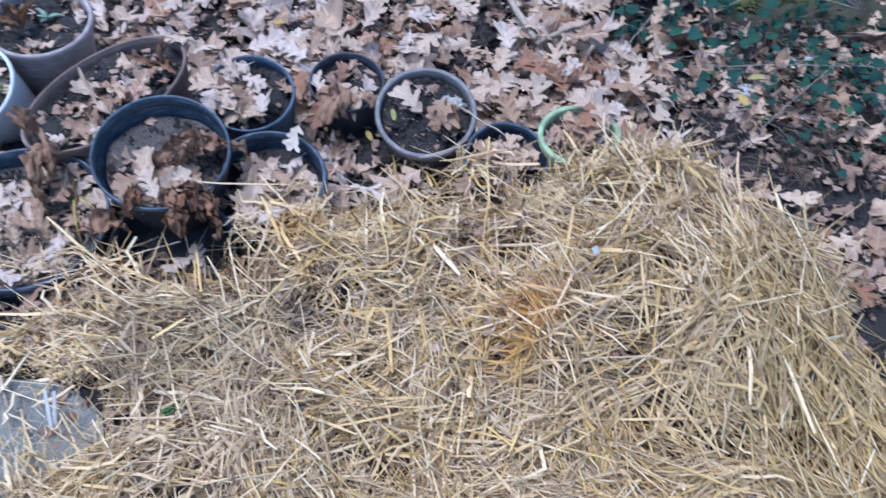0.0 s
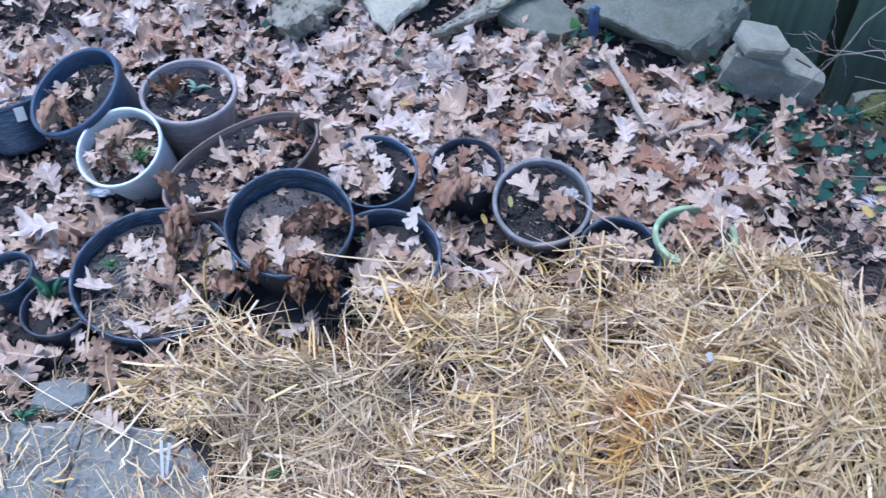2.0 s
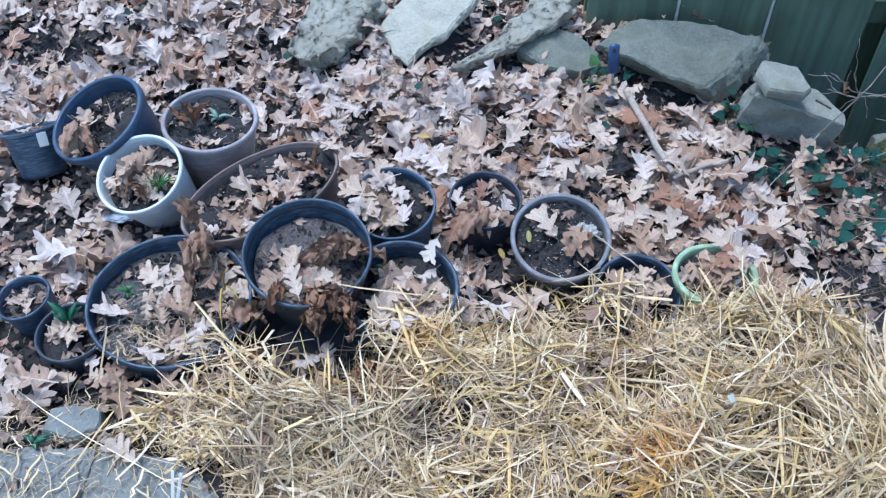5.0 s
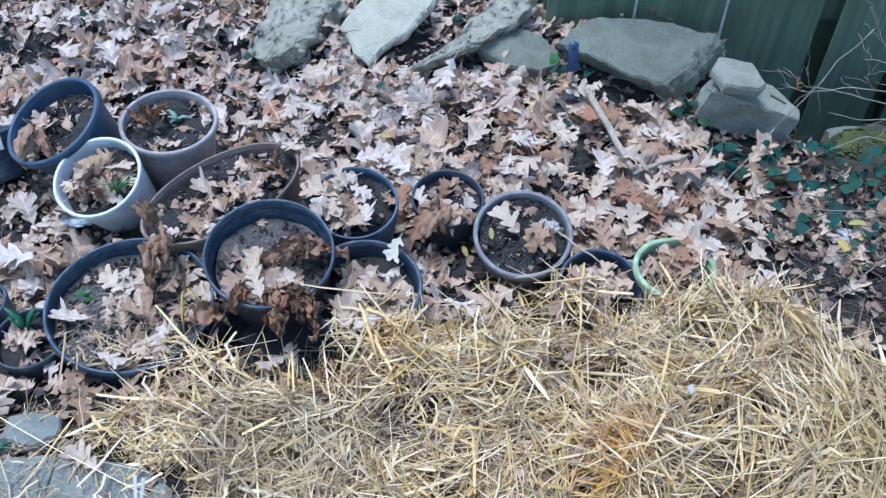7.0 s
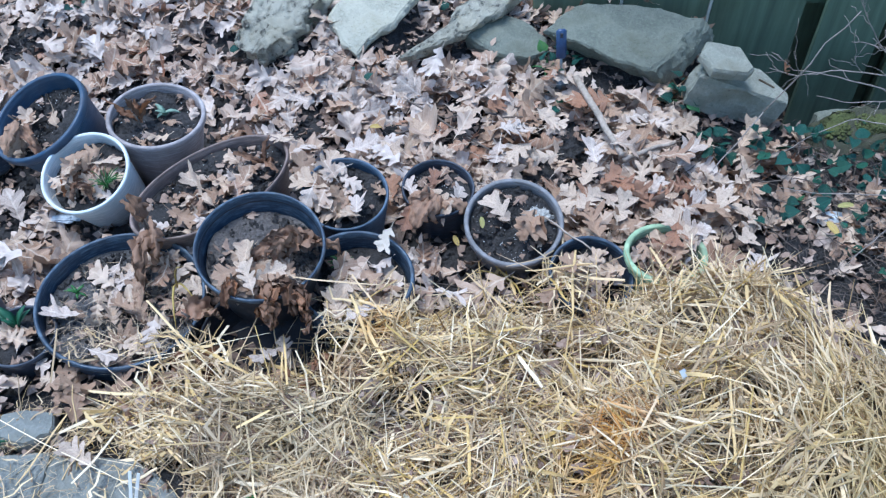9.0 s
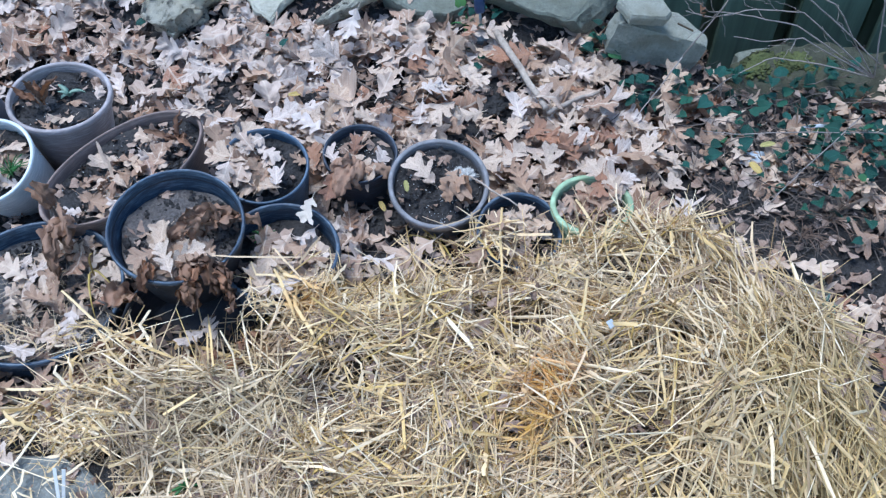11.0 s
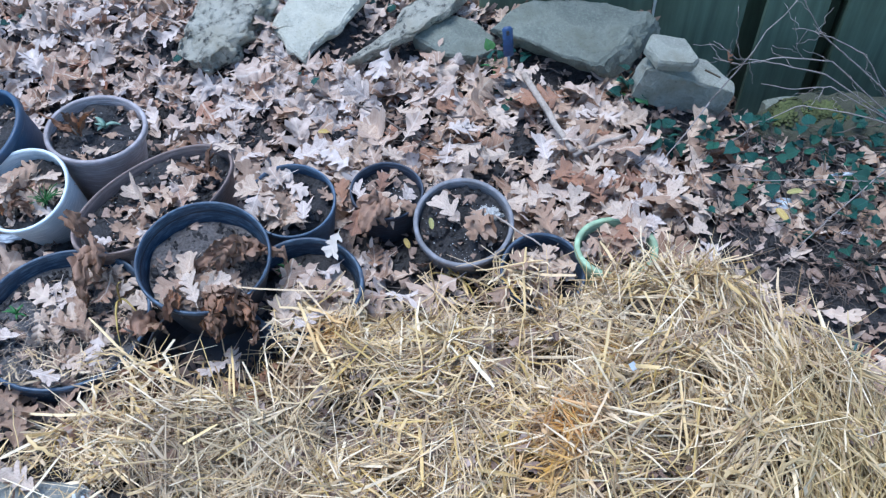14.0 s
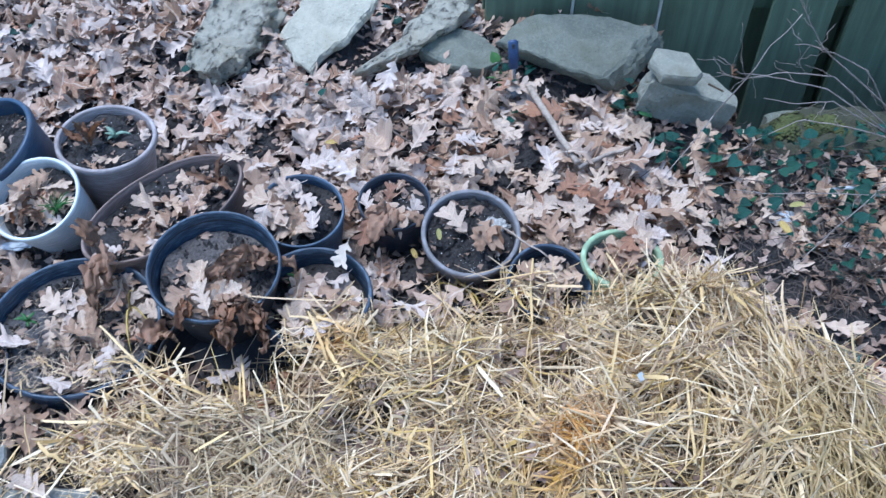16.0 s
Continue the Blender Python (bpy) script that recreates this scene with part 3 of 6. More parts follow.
for count, x0, x1, y0, y1, z0, z1, lift in ((70, -0.88, -0.66, 1.165, 1.25, 0.085, 0.10, 0.08), (45, -0.66, -0.55, 1.14, 1.23, 0.09, 0.125, 0.15), (26, -0.62, -0.46, 1.09, 1.15, 0.10, 0.135, 0.2),
                                            (40, -0.24, -0.05, 1.24, 1.34, 0.145, 0.18, 0.15), (110, -1.12, -0.62, 0.74, 0.98, 0.048, 0.062, 0.06)):
    x, y, z = r2.uniform(x0, x1, count), r2.uniform(y0, y1, count), r2.uniform(z0, z1, count)
    many.extend(batch(straw_kinds, r2.integers(24, 72, count), turns(count, r2, 0.5, lift), np.stack([x, y, z], -1), r2.uniform(0.35, 0.8, count)))
V, F, U = join(chaff_many)
tagged(part("chaff", mesh_from("chaff", V, F, CHAFF), straw_heap), kind="stuff")
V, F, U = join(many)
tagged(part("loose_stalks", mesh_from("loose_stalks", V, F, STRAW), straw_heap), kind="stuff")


def long_stalks(rows):
    """Single long stalks on top: both ends and the width in millimetres."""
    for x0, y0, z0, x1, y1, z1, w in rows:
        a, b = Vector((x0, y0, z0)), Vector((x1, y1, z1))
        V, F, U = straw_piece(rng, (b - a).length, w / 1000, 0.008)
        q = (b - a).to_track_quat("X", "Z").to_matrix().to_4x4()
        part("straw_stalk", mesh_from("straw_stalk", V, F, STRAW), straw_heap, m=Matrix.Translation((a + b) / 2 + Vector((0, 0, 0.012))) @ q)


long_stalks([(-1.08, 1.07, 0.07, -0.61, 0.82, 0.07, 2.3), (-0.89, 1.22, 0.12, -0.89, 1.09, 0.05, 5), (-0.7, 1.3, 0.13, -0.53, 1.14, 0.1, 6), (0.07, 0.94, 0.15, 0.07, 0.8, 0.15, 7), (0.18, 1.08, 0.2, 0.23, 1.0, 0.19, 10), (0.11, 1.17, 0.2, 0.16, 1.08, 0.2, 6), (0.48, 1.16, 0.26, 0.44, 1.1, 0.25, 5), (0.44, 1.04, 0.27, 0.49, 0.99, 0.3, 6), (0.66, 1.09, 0.25, 0.8, 1.16, 0.23, 7), (0.48, 0.87, 0.29, 0.67, 0.88, 0.29, 5), (0.46, 0.94, 0.3, 0.39, 0.83, 0.27, 5)])
long_stalks([(0.71, 1.23, 0.26, 0.69, 1.15, 0.27, 7), (0.57, 1.16, 0.29, 0.58, 1.0, 0.31, 6), (-0.07, 0.79, 0.16, 0.06, 0.84, 0.16, 7), (0.17, 0.81, 0.19, 0.25, 0.79, 0.19, 9), (-0.28, 1.2, 0.13, -0.23, 0.97, 0.12, 4), (-0.32, 1.03, 0.16, -0.36, 1.22, 0.1, 5), (-0.42, 0.94, 0.13, -0.35, 0.97, 0.15, 7), (-0.33, 1.28, 0.235, -0.13, 1.285, 0.2, 5), (-0.2, 1.33, 0.19, -0.12, 1.22, 0.17, 5), (-0.14, 1.27, 0.2, -0.09, 1.35, 0.2, 6)])


# ---- pots ----
def dented(a, warp):
    """How far a thin plastic wall is out of round, by the angle."""
    return 1 + warp * (np.sin(2 * a + 60 * warp * 7) + 0.5 * np.sin(3 * a + 2.1 + warp * 900))


def lathe(profile, segments=56, squash=(1, 1), warp=0.0):
    R = np.array(profile, float)
    a = np.arange(segments) * 2 * np.pi / segments
    R = R[:, None] * np.stack([dented(a, warp), np.ones(segments)], -1)[None]
    V = np.stack([R[..., 0] * np.cos(a) * squash[0], R[..., 0] * np.sin(a) * squash[1], R[..., 1]], -1).reshape(-1, 3)
    F = [(i * segments + j, i * segments + (j + 1) % segments, (i + 1) * segments + (j + 1) % segments, (i + 1) * segments + j)
         for i in range(len(R) - 1) for j in range(segments)]
    return V, np.array(F)


def soil_disc(r, z, rough, seed, squash=(1, 1), warp=0.0):
    """An uneven disc of earth, slightly sunk towards its middle."""
    rings, seg = 12, 44
    rr = np.linspace(0.02, 1, rings) * r
    a = np.arange(seg) * 2 * np.pi / seg
    X, Y = rr[:, None] * np.cos(a) * squash[0] * dented(a, warp), rr[:, None] * np.sin(a) * squash[1] * dented(a, warp)
    Z = z + rough * (wave_noise(X, Y, 30, seed) + 0.6 * wave_noise(X, Y, 85, seed + 1)) * (1 - 0.4 * (rr[:, None] / r) ** 4)
    V = np.concatenate([np.stack([X, Y, Z], -1).reshape(-1, 3)])
    F = [(i * seg + j, i * seg + (j + 1) % seg, (i + 1) * seg + (j + 1) % seg, (i + 1) * seg + j) for i in range(rings - 1) for j in range(seg)]
    return V, np.array(F)


POTS = []


def pot(name, label, rim, r, height, mat_, lean=0.0, roll=0.0, sink=0.04, foot=0.76, lip=0.012, lip_h=0.022, wall=0.004,
        ribs=0, soil=POT_SOIL, squash=(1, 1), turn=0.0, crumbs=0, category="flower pot", rough=0.012, warp=0.006, outside=None):
    """A round or oval pot by the middle of its rim; lean tips its mouth towards -y, roll towards +x."""
    m = Matrix.Translation(rim) @ pose(0, 0, 0, lean, roll, 0) @ pose(0, 0, 0, 0, 0, turn) @ Matrix.Translation((0, 0, -height))
    p = thing(name, label, category, m)
    H, rb = height, r * foot
    ri = r - lip
    outer = [(0.001, 0.0), (rb - 0.006, 0.0), (rb, 0.006)]
    steps = 18 if ribs else 5
    for i in range(1, steps + 1):
        t = i / steps
        rad = rb + (ri - rb) * t + (0.003 if ribs and i % 2 else 0.0)
        outer.append((rad, 0.006 + (H - lip_h - 0.006) * t))
    inner = [(ri - wall + 0.001, H - 0.004)]
    turns_in = 22 if ribs else 8
    for i in range(turns_in, -1, -1):
        t = i / turns_in
        inner.append((rb - wall + (ri - rb) * t + (0.003 if ribs and i % 2 else 0.0), 0.008 + (H - 0.03) * t))
    inner.append((0.001, 0.008))
    skin = outer + [(ri, H - lip_h * 0.6), (ri - 0.001, H - 0.004)]
    if outside:
        part("body", mesh_from("body", *lathe(skin, squash=squash, warp=warp), outside, smooth=True), p)
        part("inner_wall", mesh_from("inner_wall", *lathe(skin[-1:] + inner, squash=squash, warp=warp), mat_, smooth=True), p)
    else:
        part("body", mesh_from("body", *lathe(skin + inner, squash=squash, warp=warp), mat_, smooth=True), p)
    c = lip_h * 0.32
    ring = [(ri - wall, H - 0.006), (ri - wall + 0.001, H - 0.0015), (ri, H), (r - c * 0.5, H), (r - 0.0012, H - c * 0.35), (r, H - c), (r, H - lip_h + 0.002), (r - 0.0015, H - lip_h), (ri + 0.0005, H - lip_h)]
    part("rim", mesh_from("rim", *lathe(ring, 64, squash=squash, warp=warp), mat_, smooth=True), p)
    zs = H - sink
    rs = (rb - wall + (ri - rb) * zs / H) - 0.001
    if soil:
        part("soil", mesh_from("soil", *soil_disc(rs, zs, rough, len(POTS) * 3 + 5, squash, warp), soil, smooth=True), p)
    if crumbs:
        lumps = []
        for _ in range(crumbs):
            a, q = rng.uniform(0, 6.283), rs * math.sqrt(rng.uniform(0, 0.92))
            s = rng.uniform(0.0008, 0.0024)
            V = np.array([(1, 0, 0), (0, 1, 0), (-1, 0, 0), (0, -1, 0), (0, 0, 1), (0, 0, -1)], float) * s * rng.uniform(0.6, 1.3, (6, 3))
            V += (q * math.cos(a) * squash[0], q * math.sin(a) * squash[1], zs + 0.006 + rng.uniform(-0.003, 0.003))
            F = np.array([(0, 1, 4), (1, 2, 4), (2, 3, 4), (3, 0, 4), (1, 0, 5), (2, 1, 5), (3, 2, 5), (0, 3, 5)])
            lumps.append((V, F, np.zeros((6, 2))))
        V, F, U = join(lumps)
        tagged(part("perlite", mesh_from("perlite", V, F, PERLITE), p), "white perlite crumbs", kind="stuff")
    POTS.append((p, m, r, squash, zs, rs))
    return p, m, zs, rs


PG = "garden pots"
tub = pot("wide_tub", "wide low blue-black plastic tub of wet soil and oak leaves", (-0.776, 1.336, 0.115), 0.206, 0.15, BLUE_BLACK, 7, 4, 0.045, 0.86, 0.006, 0.016, soil=WET_SOIL, warp=0.009)
basin = pot("black_pot", "empty black plastic pot under the tall blue pot", (-0.40, 1.235, 0.09), 0.168, 0.10, BLACK, 6, 0, 0.085, 0.85, 0.004, 0.014, soil=None)
# tall pot: black plastic outside, which also paints in the shade below its rim
big = pot("nursery_pot", "tall blue-black nursery pot with dried soil, stacked on a pot", (-0.419, 1.376, 0.26), 0.158, 0.21, BLUE_BLACK, 12.3, 2, 0.058, 0.70, 0.004, 0.012, ribs=1, soil=GREY_SOIL, warp=0.008, outside=BLACK)
side = pot("nursery_pot", "dark blue plastic pot full of oak leaves, wedged beside taller pots", (-0.195, 1.365, 0.16), 0.146, 0.18, BLUE_BLACK, 9, 0, 0.058, 0.82, 0.007, 0.026, ribs=1)
steel = pot("ribbed_pot", "steel-blue ribbed plastic pot filled with oak leaves", (-0.239, 1.634, 0.20), 0.117, 0.20, STEEL_BLUE, 16.3, 1, 0.030, 0.80, 0.004, 0.012, ribs=1)
small = pot("small_pot", "small black plastic pot with a wilted brown plant", (0.011, 1.707, 0.16), 0.102, 0.17, BLACK_SHEEN, 11, 0, 0.03, 0.78, 0.004, 0.014, crumbs=60)
grey_pot = pot("grey_pot", "grey plastic pot of dark soil with perlite, tipped forward", (0.210, 1.556, 0.17), 0.132, 0.17, GREY_PLASTIC, 20.5, -2.5, 0.028, 0.76, 0.009, 0.02, crumbs=120)
sunk = pot("sunken_pot", "dark blue pot sunk in soil and filled with leaves", (0.401, 1.404, 0.13), 0.109, 0.15, BLUE_BLACK, 20, 0, 0.05, 0.84, 0.006, 0.016)
green = pot("green_pot", "light green plastic pot with a rolled rim, holding dead leaves", (0.585, 1.430, 0.18), 0.104, 0.19, GREEN, 3, -4.5, 0.034, 0.80, 0.011, 0.018)
oval = pot("oval_planter", "long oval brown plastic planter with soil and leaves", (-0.608, 1.679, 0.19), 0.235, 0.17, BROWN, 8, -6, 0.032, 0.84, 0.006, 0.016, squash=(1, 0.61), turn=37, crumbs=160, category="planter")
taupe = pot("taupe_pot", "taupe plastic pot with a thick rim and damp soil", (-0.805, 1.933, 0.24), 0.140, 0.23, TAUPE, 7.6, 3, 0.03, 0.72, 0.009, 0.02, crumbs=50)
white = pot("white_pot", "white plastic pot tipped forward with grass and leaves", (-0.958, 1.719, 0.20), 0.126, 0.19, WHITE, 23.6, -7.6, 0.045, 0.74, 0.006, 0.012)
navy = pot("navy_pot", "navy blue pot leaning over, half full of soil", (-1.134, 1.910, 0.25), 0.154, 0.20, NAVY, 17.5, -19.5, 0.05, 0.72, 0.010, 0.024, crumbs=70)
tiny = pot("small_pot", "small dark blue pot with a white tag, leaning back", (-1.40, 1.985, 0.145), 0.085, 0.15, BLUE_BLACK, -22, -12, 0.02, 0.78, 0.005, 0.014, ribs=1)
left_a = pot("small_pot", "small black pot with grey dried soil, sunk among leaves", (-1.152, 1.323, 0.11), 0.070, 0.13, BLUE_BLACK, 9, -5, 0.03, 0.8, 0.004, 0.012, soil=GREY_SOIL)
left_b = pot("small_pot", "small black pot with a young green plant", (-1.00, 1.235, 0.09), 0.088, 0.12, BLACK_SHEEN, 8, 0, 0.03, 0.8, 0.004, 0.012)
for q in POTS:
    q[0]["group"] = PG


# ---- stones ----
def stone(name, label, at, outline, thick, mat_, tilt=0.0, tilt_side=0.0, rough=0.006, seed=1, taper=0.9, skew=(0.0, 0.0), soft_edges=False, pocks=0.0):
    """A slab with a broken outline: its top face lies in the tilted plane, its sides run down and inwards or outwards."""
    bm = bmesh.new()
    o = np.array(outline)
    pts = []
    for i in range(len(o)):
        a, b = o[i], o[(i + 1) % len(o)]
        for t in (0.0, 0.34, 0.67):
            pts.append(a * (1 - t) + b * t)
    pts = np.array(pts)
    r = np.random.default_rng(seed)
    pts += r.normal(0, rough * 0.5, pts.shape)
    rows = []
    for z, s in ((0.0, 0.30), (0.0, 0.65), (0.0, 0.93), (-0.008, 0.995), (-thick * 0.5, 1.015), (-thick, taper)):
        k = -z / thick
        rows.append([bm.verts.new((p[0] * s + skew[0] * k, p[1] * s + skew[1] * k, z)) for p in pts])
    mid = bm.verts.new((0, 0, 0))
    n = len(pts)
    for i in range(n):
        j = (i + 1) % n
        bm.faces.new((mid, rows[0][i], rows[0][j]))
        for a, b in zip(rows, rows[1:]):
            bm.faces.new((a[i], b[i], b[j], a[j]))
    bm.faces.new(list(rows[-1])[::-1])
    bmesh.ops.recalc_face_normals(bm, faces=bm.faces)
    bmesh.ops.subdivide_edges(bm, edges=bm.edges, cuts=4 if pocks else 2, use_grid_fill=True)
    for v in bm.verts:
        d = noise.noise(v.co * 14 + Vector((seed, 0, 0))) * rough + noise.noise(v.co * 45 + Vector((0, seed, 0))) * rough * 0.6 + noise.ridged_multi_fractal(v.co * 24 + Vector((seed, seed, 0)), 1.0, 2.1, 4, 1.0, 2.0) * rough * pocks
        edge = 1.5 if v.co.z < -0.004 else 0.5
        v.co += Vector((d * edge, noise.noise(v.co * 17 + Vector((0, 0, seed))) * rough * edge, d * edge * 0.8))
    m = Matrix.Translation(at) @ pose(0, 0, 0, tilt, -tilt_side, 0)
    return thing(name, label, "stone", m, group="rockery stones", data=from_bm(name, bm, mat_, smooth=soft_edges))


stone("large_slab", "large flat green-grey slate slab leaning by the fence", (0.66, 2.475, 0.208),
      [(-0.303, 0.009), (-0.169, 0.121), (-0.048, 0.141), (0.127, 0.115), (0.262, 0.055), (0.185, -0.055), (0.070, -0.185), (-0.058, -0.142), (-0.174, -0.067)], 0.085, SLATE, 14, 0, 0.008, 3, 0.97, (0.075, 0.01))
stone("small_block", "small pale grey stone block lying on another stone", (0.905, 2.180, 0.287),
      [(-0.080, 0.012), (-0.050, 0.066), (0.054, 0.046), (0.083, -0.040), (0.056, -0.068), (-0.050, -0.058)], 0.034, BLOCK, 13, -4, 0.0018, 5, 1.0)
low_block = stone("low_block", "pale grey stone block half covered by leaves and ivy", (0.979, 2.183, 0.20),
      [(-0.141, 0.041), (-0.091, 0.08), (0.081, 0.084), (0.168, -0.005), (0.148, -0.061), (0.045, -0.046), (-0.065, -0.038), (-0.146, -0.025)], 0.13, BLOCK, 10, -15, 0.006, 7, 1.0)
stone("rough_stone", "rough pitted aggregate stone half sunk in leaves", (-0.568, 2.57, 0.199),
      [(-0.125, -0.105), (-0.108, 0.011), (-0.066, 0.186), (0.142, 0.192), (0.148, 0.057), (0.079, -0.036), (-0.001, -0.144), (-0.069, -0.161)], 0.12, CONCRETE, 20, 0, 0.022, 11, 0.80, (0.03, 0.02), soft_edges=True, pocks=0.55)
stone("flat_stone", "flat pale grey flagstone propped on the bank", (-0.220, 2.625, 0.199),
      [(-0.159, -0.015), (-0.093, 0.095), (-0.055, 0.171), (0.187, 0.177), (0.17, 0.071), (0.079, -0.055), (0.02, -0.099), (-0.046, -0.197), (-0.103, -0.147)], 0.045, PALE, 22, 0, 0.009, 13, 0.92)
stone("long_stone", "long narrow weathered stone lying askew on the bank", (0.092, 2.595, 0.189),
      [(-0.235, -0.17), (-0.078, -0.078), (0.0, 0.035), (0.075, 0.14), (0.09, 0.185), (0.214, 0.165), (0.202, 0.068), (0.071, -0.017), (-0.033, -0.089), (-0.155, -0.15)], 0.075, CONCRETE, 18, 5, 0.014, 17, 0.75, (0.03, 0.03), soft_edges=True, pocks=0.5)
stone("grey_slab", "dark grey slate slab half buried under leaves", (0.288, 2.535, 0.14),
      [(-0.177, 0.016), (-0.061, 0.127), (0.042, 0.087), (0.111, 0.004), (0.107, -0.065), (0.044, -0.094), (-0.066, -0.075)], 0.07, SLATE, 15, 0, 0.005, 19, 0.95)
stone("flagstone", "flat blue-grey flagstone strewn with bits of straw", (-1.013, 0.80, 0.04),
      [(-0.30, -0.12), (-0.16, 0.125), (0.02, 0.145), (0.165, 0.148), (0.175, 0.02), (0.16, -0.24), (-0.20, -0.25)], 0.07, FLAG, 0, 1, 0.005, 23, 0.98)
stone("flagstone", "cracked blue-grey flagstone half under the straw", (-0.673, 0.78, 0.035),
      [(-0.172, 0.165), (-0.03, 0.155), (0.07, 0.115), (0.15, 0.04), (0.17, -0.08), (0.14, -0.22), (-0.18, -0.22), (-0.165, 0.03)], 0.07, FLAG, 1, -1, 0.006, 25, 0.98)
stone("flagstone", "small blue-grey stone chip beside the flagstone", (-0.915, 1.004, 0.055),
      [(-0.065, -0.03), (-0.068, 0.03), (-0.012, 0.046), (0.052, 0.034), (0.060, -0.018), (0.012, -0.050)], 0.06, FLAG, 0, 0, 0.003, 29, 1.0)
mossy = stone("mossy_stone", "rounded grey stone topped with bright green moss", (1.43, 2.10, 0.045),
              [(-0.23, 0.0), (-0.15, 0.09), (-0.02, 0.11), (0.13, 0.10), (0.32, 0.06), (0.30, -0.13), (0.05, -0.15), (-0.15, -0.12)], 0.22, MOSS_ROCK, 26, 0, 0.018, 31, 1.05, soft_edges=True, pocks=0.4)
stone("ledge_stone", "flat grey stone ledge behind the mossy stone", (1.45, 2.235, 0.012),
      [(-0.16, -0.03), (-0.14, 0.05), (0.0, 0.06), (0.22, 0.055), (0.24, -0.03), (0.05, -0.045)], 0.20, SLATE, 6, 0, 0.005, 37, 1.0)
tufts = []
ball = bmesh.new()
bmesh.ops.create_icosphere(ball, subdivisions=2, radius=1)
ball_V, ball_F = np.array([v.co[:] for v in ball.verts]), np.array([[v.index for v in f.verts] for f in ball.faces])
ball.free()
patches = [(rng.uniform(-0.17, 0.16), rng.uniform(0.015, 0.075), rng.uniform(0.018, 0.045)) for _ in range(16)]
for cx, cy, reach in patches:
    for _ in range(90):
        u, v = rng.normal(0, 0.5), rng.normal(0, 0.5)
        x, y = cx + reach * u * 1.2, cy + reach * v * 0.8
        if not (-0.19 < x < 0.20 and -0.05 < y < 0.088 - 0.5 * max(0.0, -0.10 - x)):
            continue
        dome = max(0.0, 1 - 0.6 * (u * u + v * v))
        size = rng.uniform(0.003, 0.0062)
        V = ball_V * rng.uniform(0.7, 1.3, (len(ball_V), 1)) * (size * 1.2, size, size * 0.6)
        tufts.append((V + (x, y, 0.011 * dome * reach / 0.03 - 0.001), ball_F, np.zeros((len(ball_V), 2))))
V, F, U = join(tufts)
tagged(part("moss", mesh_from("moss", V, F, MOSS, smooth=True), mossy, "patchy green and brown cushion moss"), kind="stuff")


# ---- fence ----
def box(a, b, bevel=0.003):
    bm = bmesh.new()
    bmesh.ops.create_cube(bm, size=1)
    for v in bm.verts:
        v.co = Vector([lo + (c + 0.5) * (hi - lo) for lo, hi, c in zip(a, b, v.co)])
    bmesh.ops.bevel(bm, geom=bm.edges, offset=bevel, segments=1, affect="EDGES")
    return bm


# near-black bar stands for the shade inside the crack
part("crack", from_bm("crack", box((-0.028, -0.003, -0.004), (0.028, 0.003, 0.0035), 0.001), GAP_SHADE), low_block, "dark narrow crack", pose(0.085, 0.010, 0.001, 0, 0, -25))
fence = thing("fence", "dark green painted board fence behind the stones", "fence", Matrix.Translation((0, 2.70, 0)))
for x0, x1, y0 in ((0.36, 0.672, 0.0), (0.684, 0.998, 0.0), (1.010, 1.352, 0.0), (1.432, 1.672, 0.0), (1.745, 2.03, 0.0), (2.10, 2.40, 0.0), (2.47, 2.80, 0.0),
                   (1.25, 1.55, 0.25), (1.57, 1.86, 0.25), (1.88, 2.2, 0.25), (2.22, 2.6, 0.25), (1.48, 1.65, 0.29), (1.80, 1.95, 0.29), (2.12, 2.30, 0.29)):
    part("board", from_bm("board", box((x0, y0, -0.7), (x1, y0 + 0.022, 1.75)), FENCE), fence)
for x0 in (0.672, 0.998):
    part("joint_strip", from_bm("joint_strip", box((x0 + 0.001, -0.004, -0.7), (x0 + 0.011, 0.02, 1.75), 0.001), TRIM), fence, "pale narrow strip in the joint between two boards")
for z0 in (0.15, 1.45):
    part("rail", from_bm("rail", box((0.36, 0.08, z0), (2.8, 0.12, z0 + 0.09)), FENCE), fence)


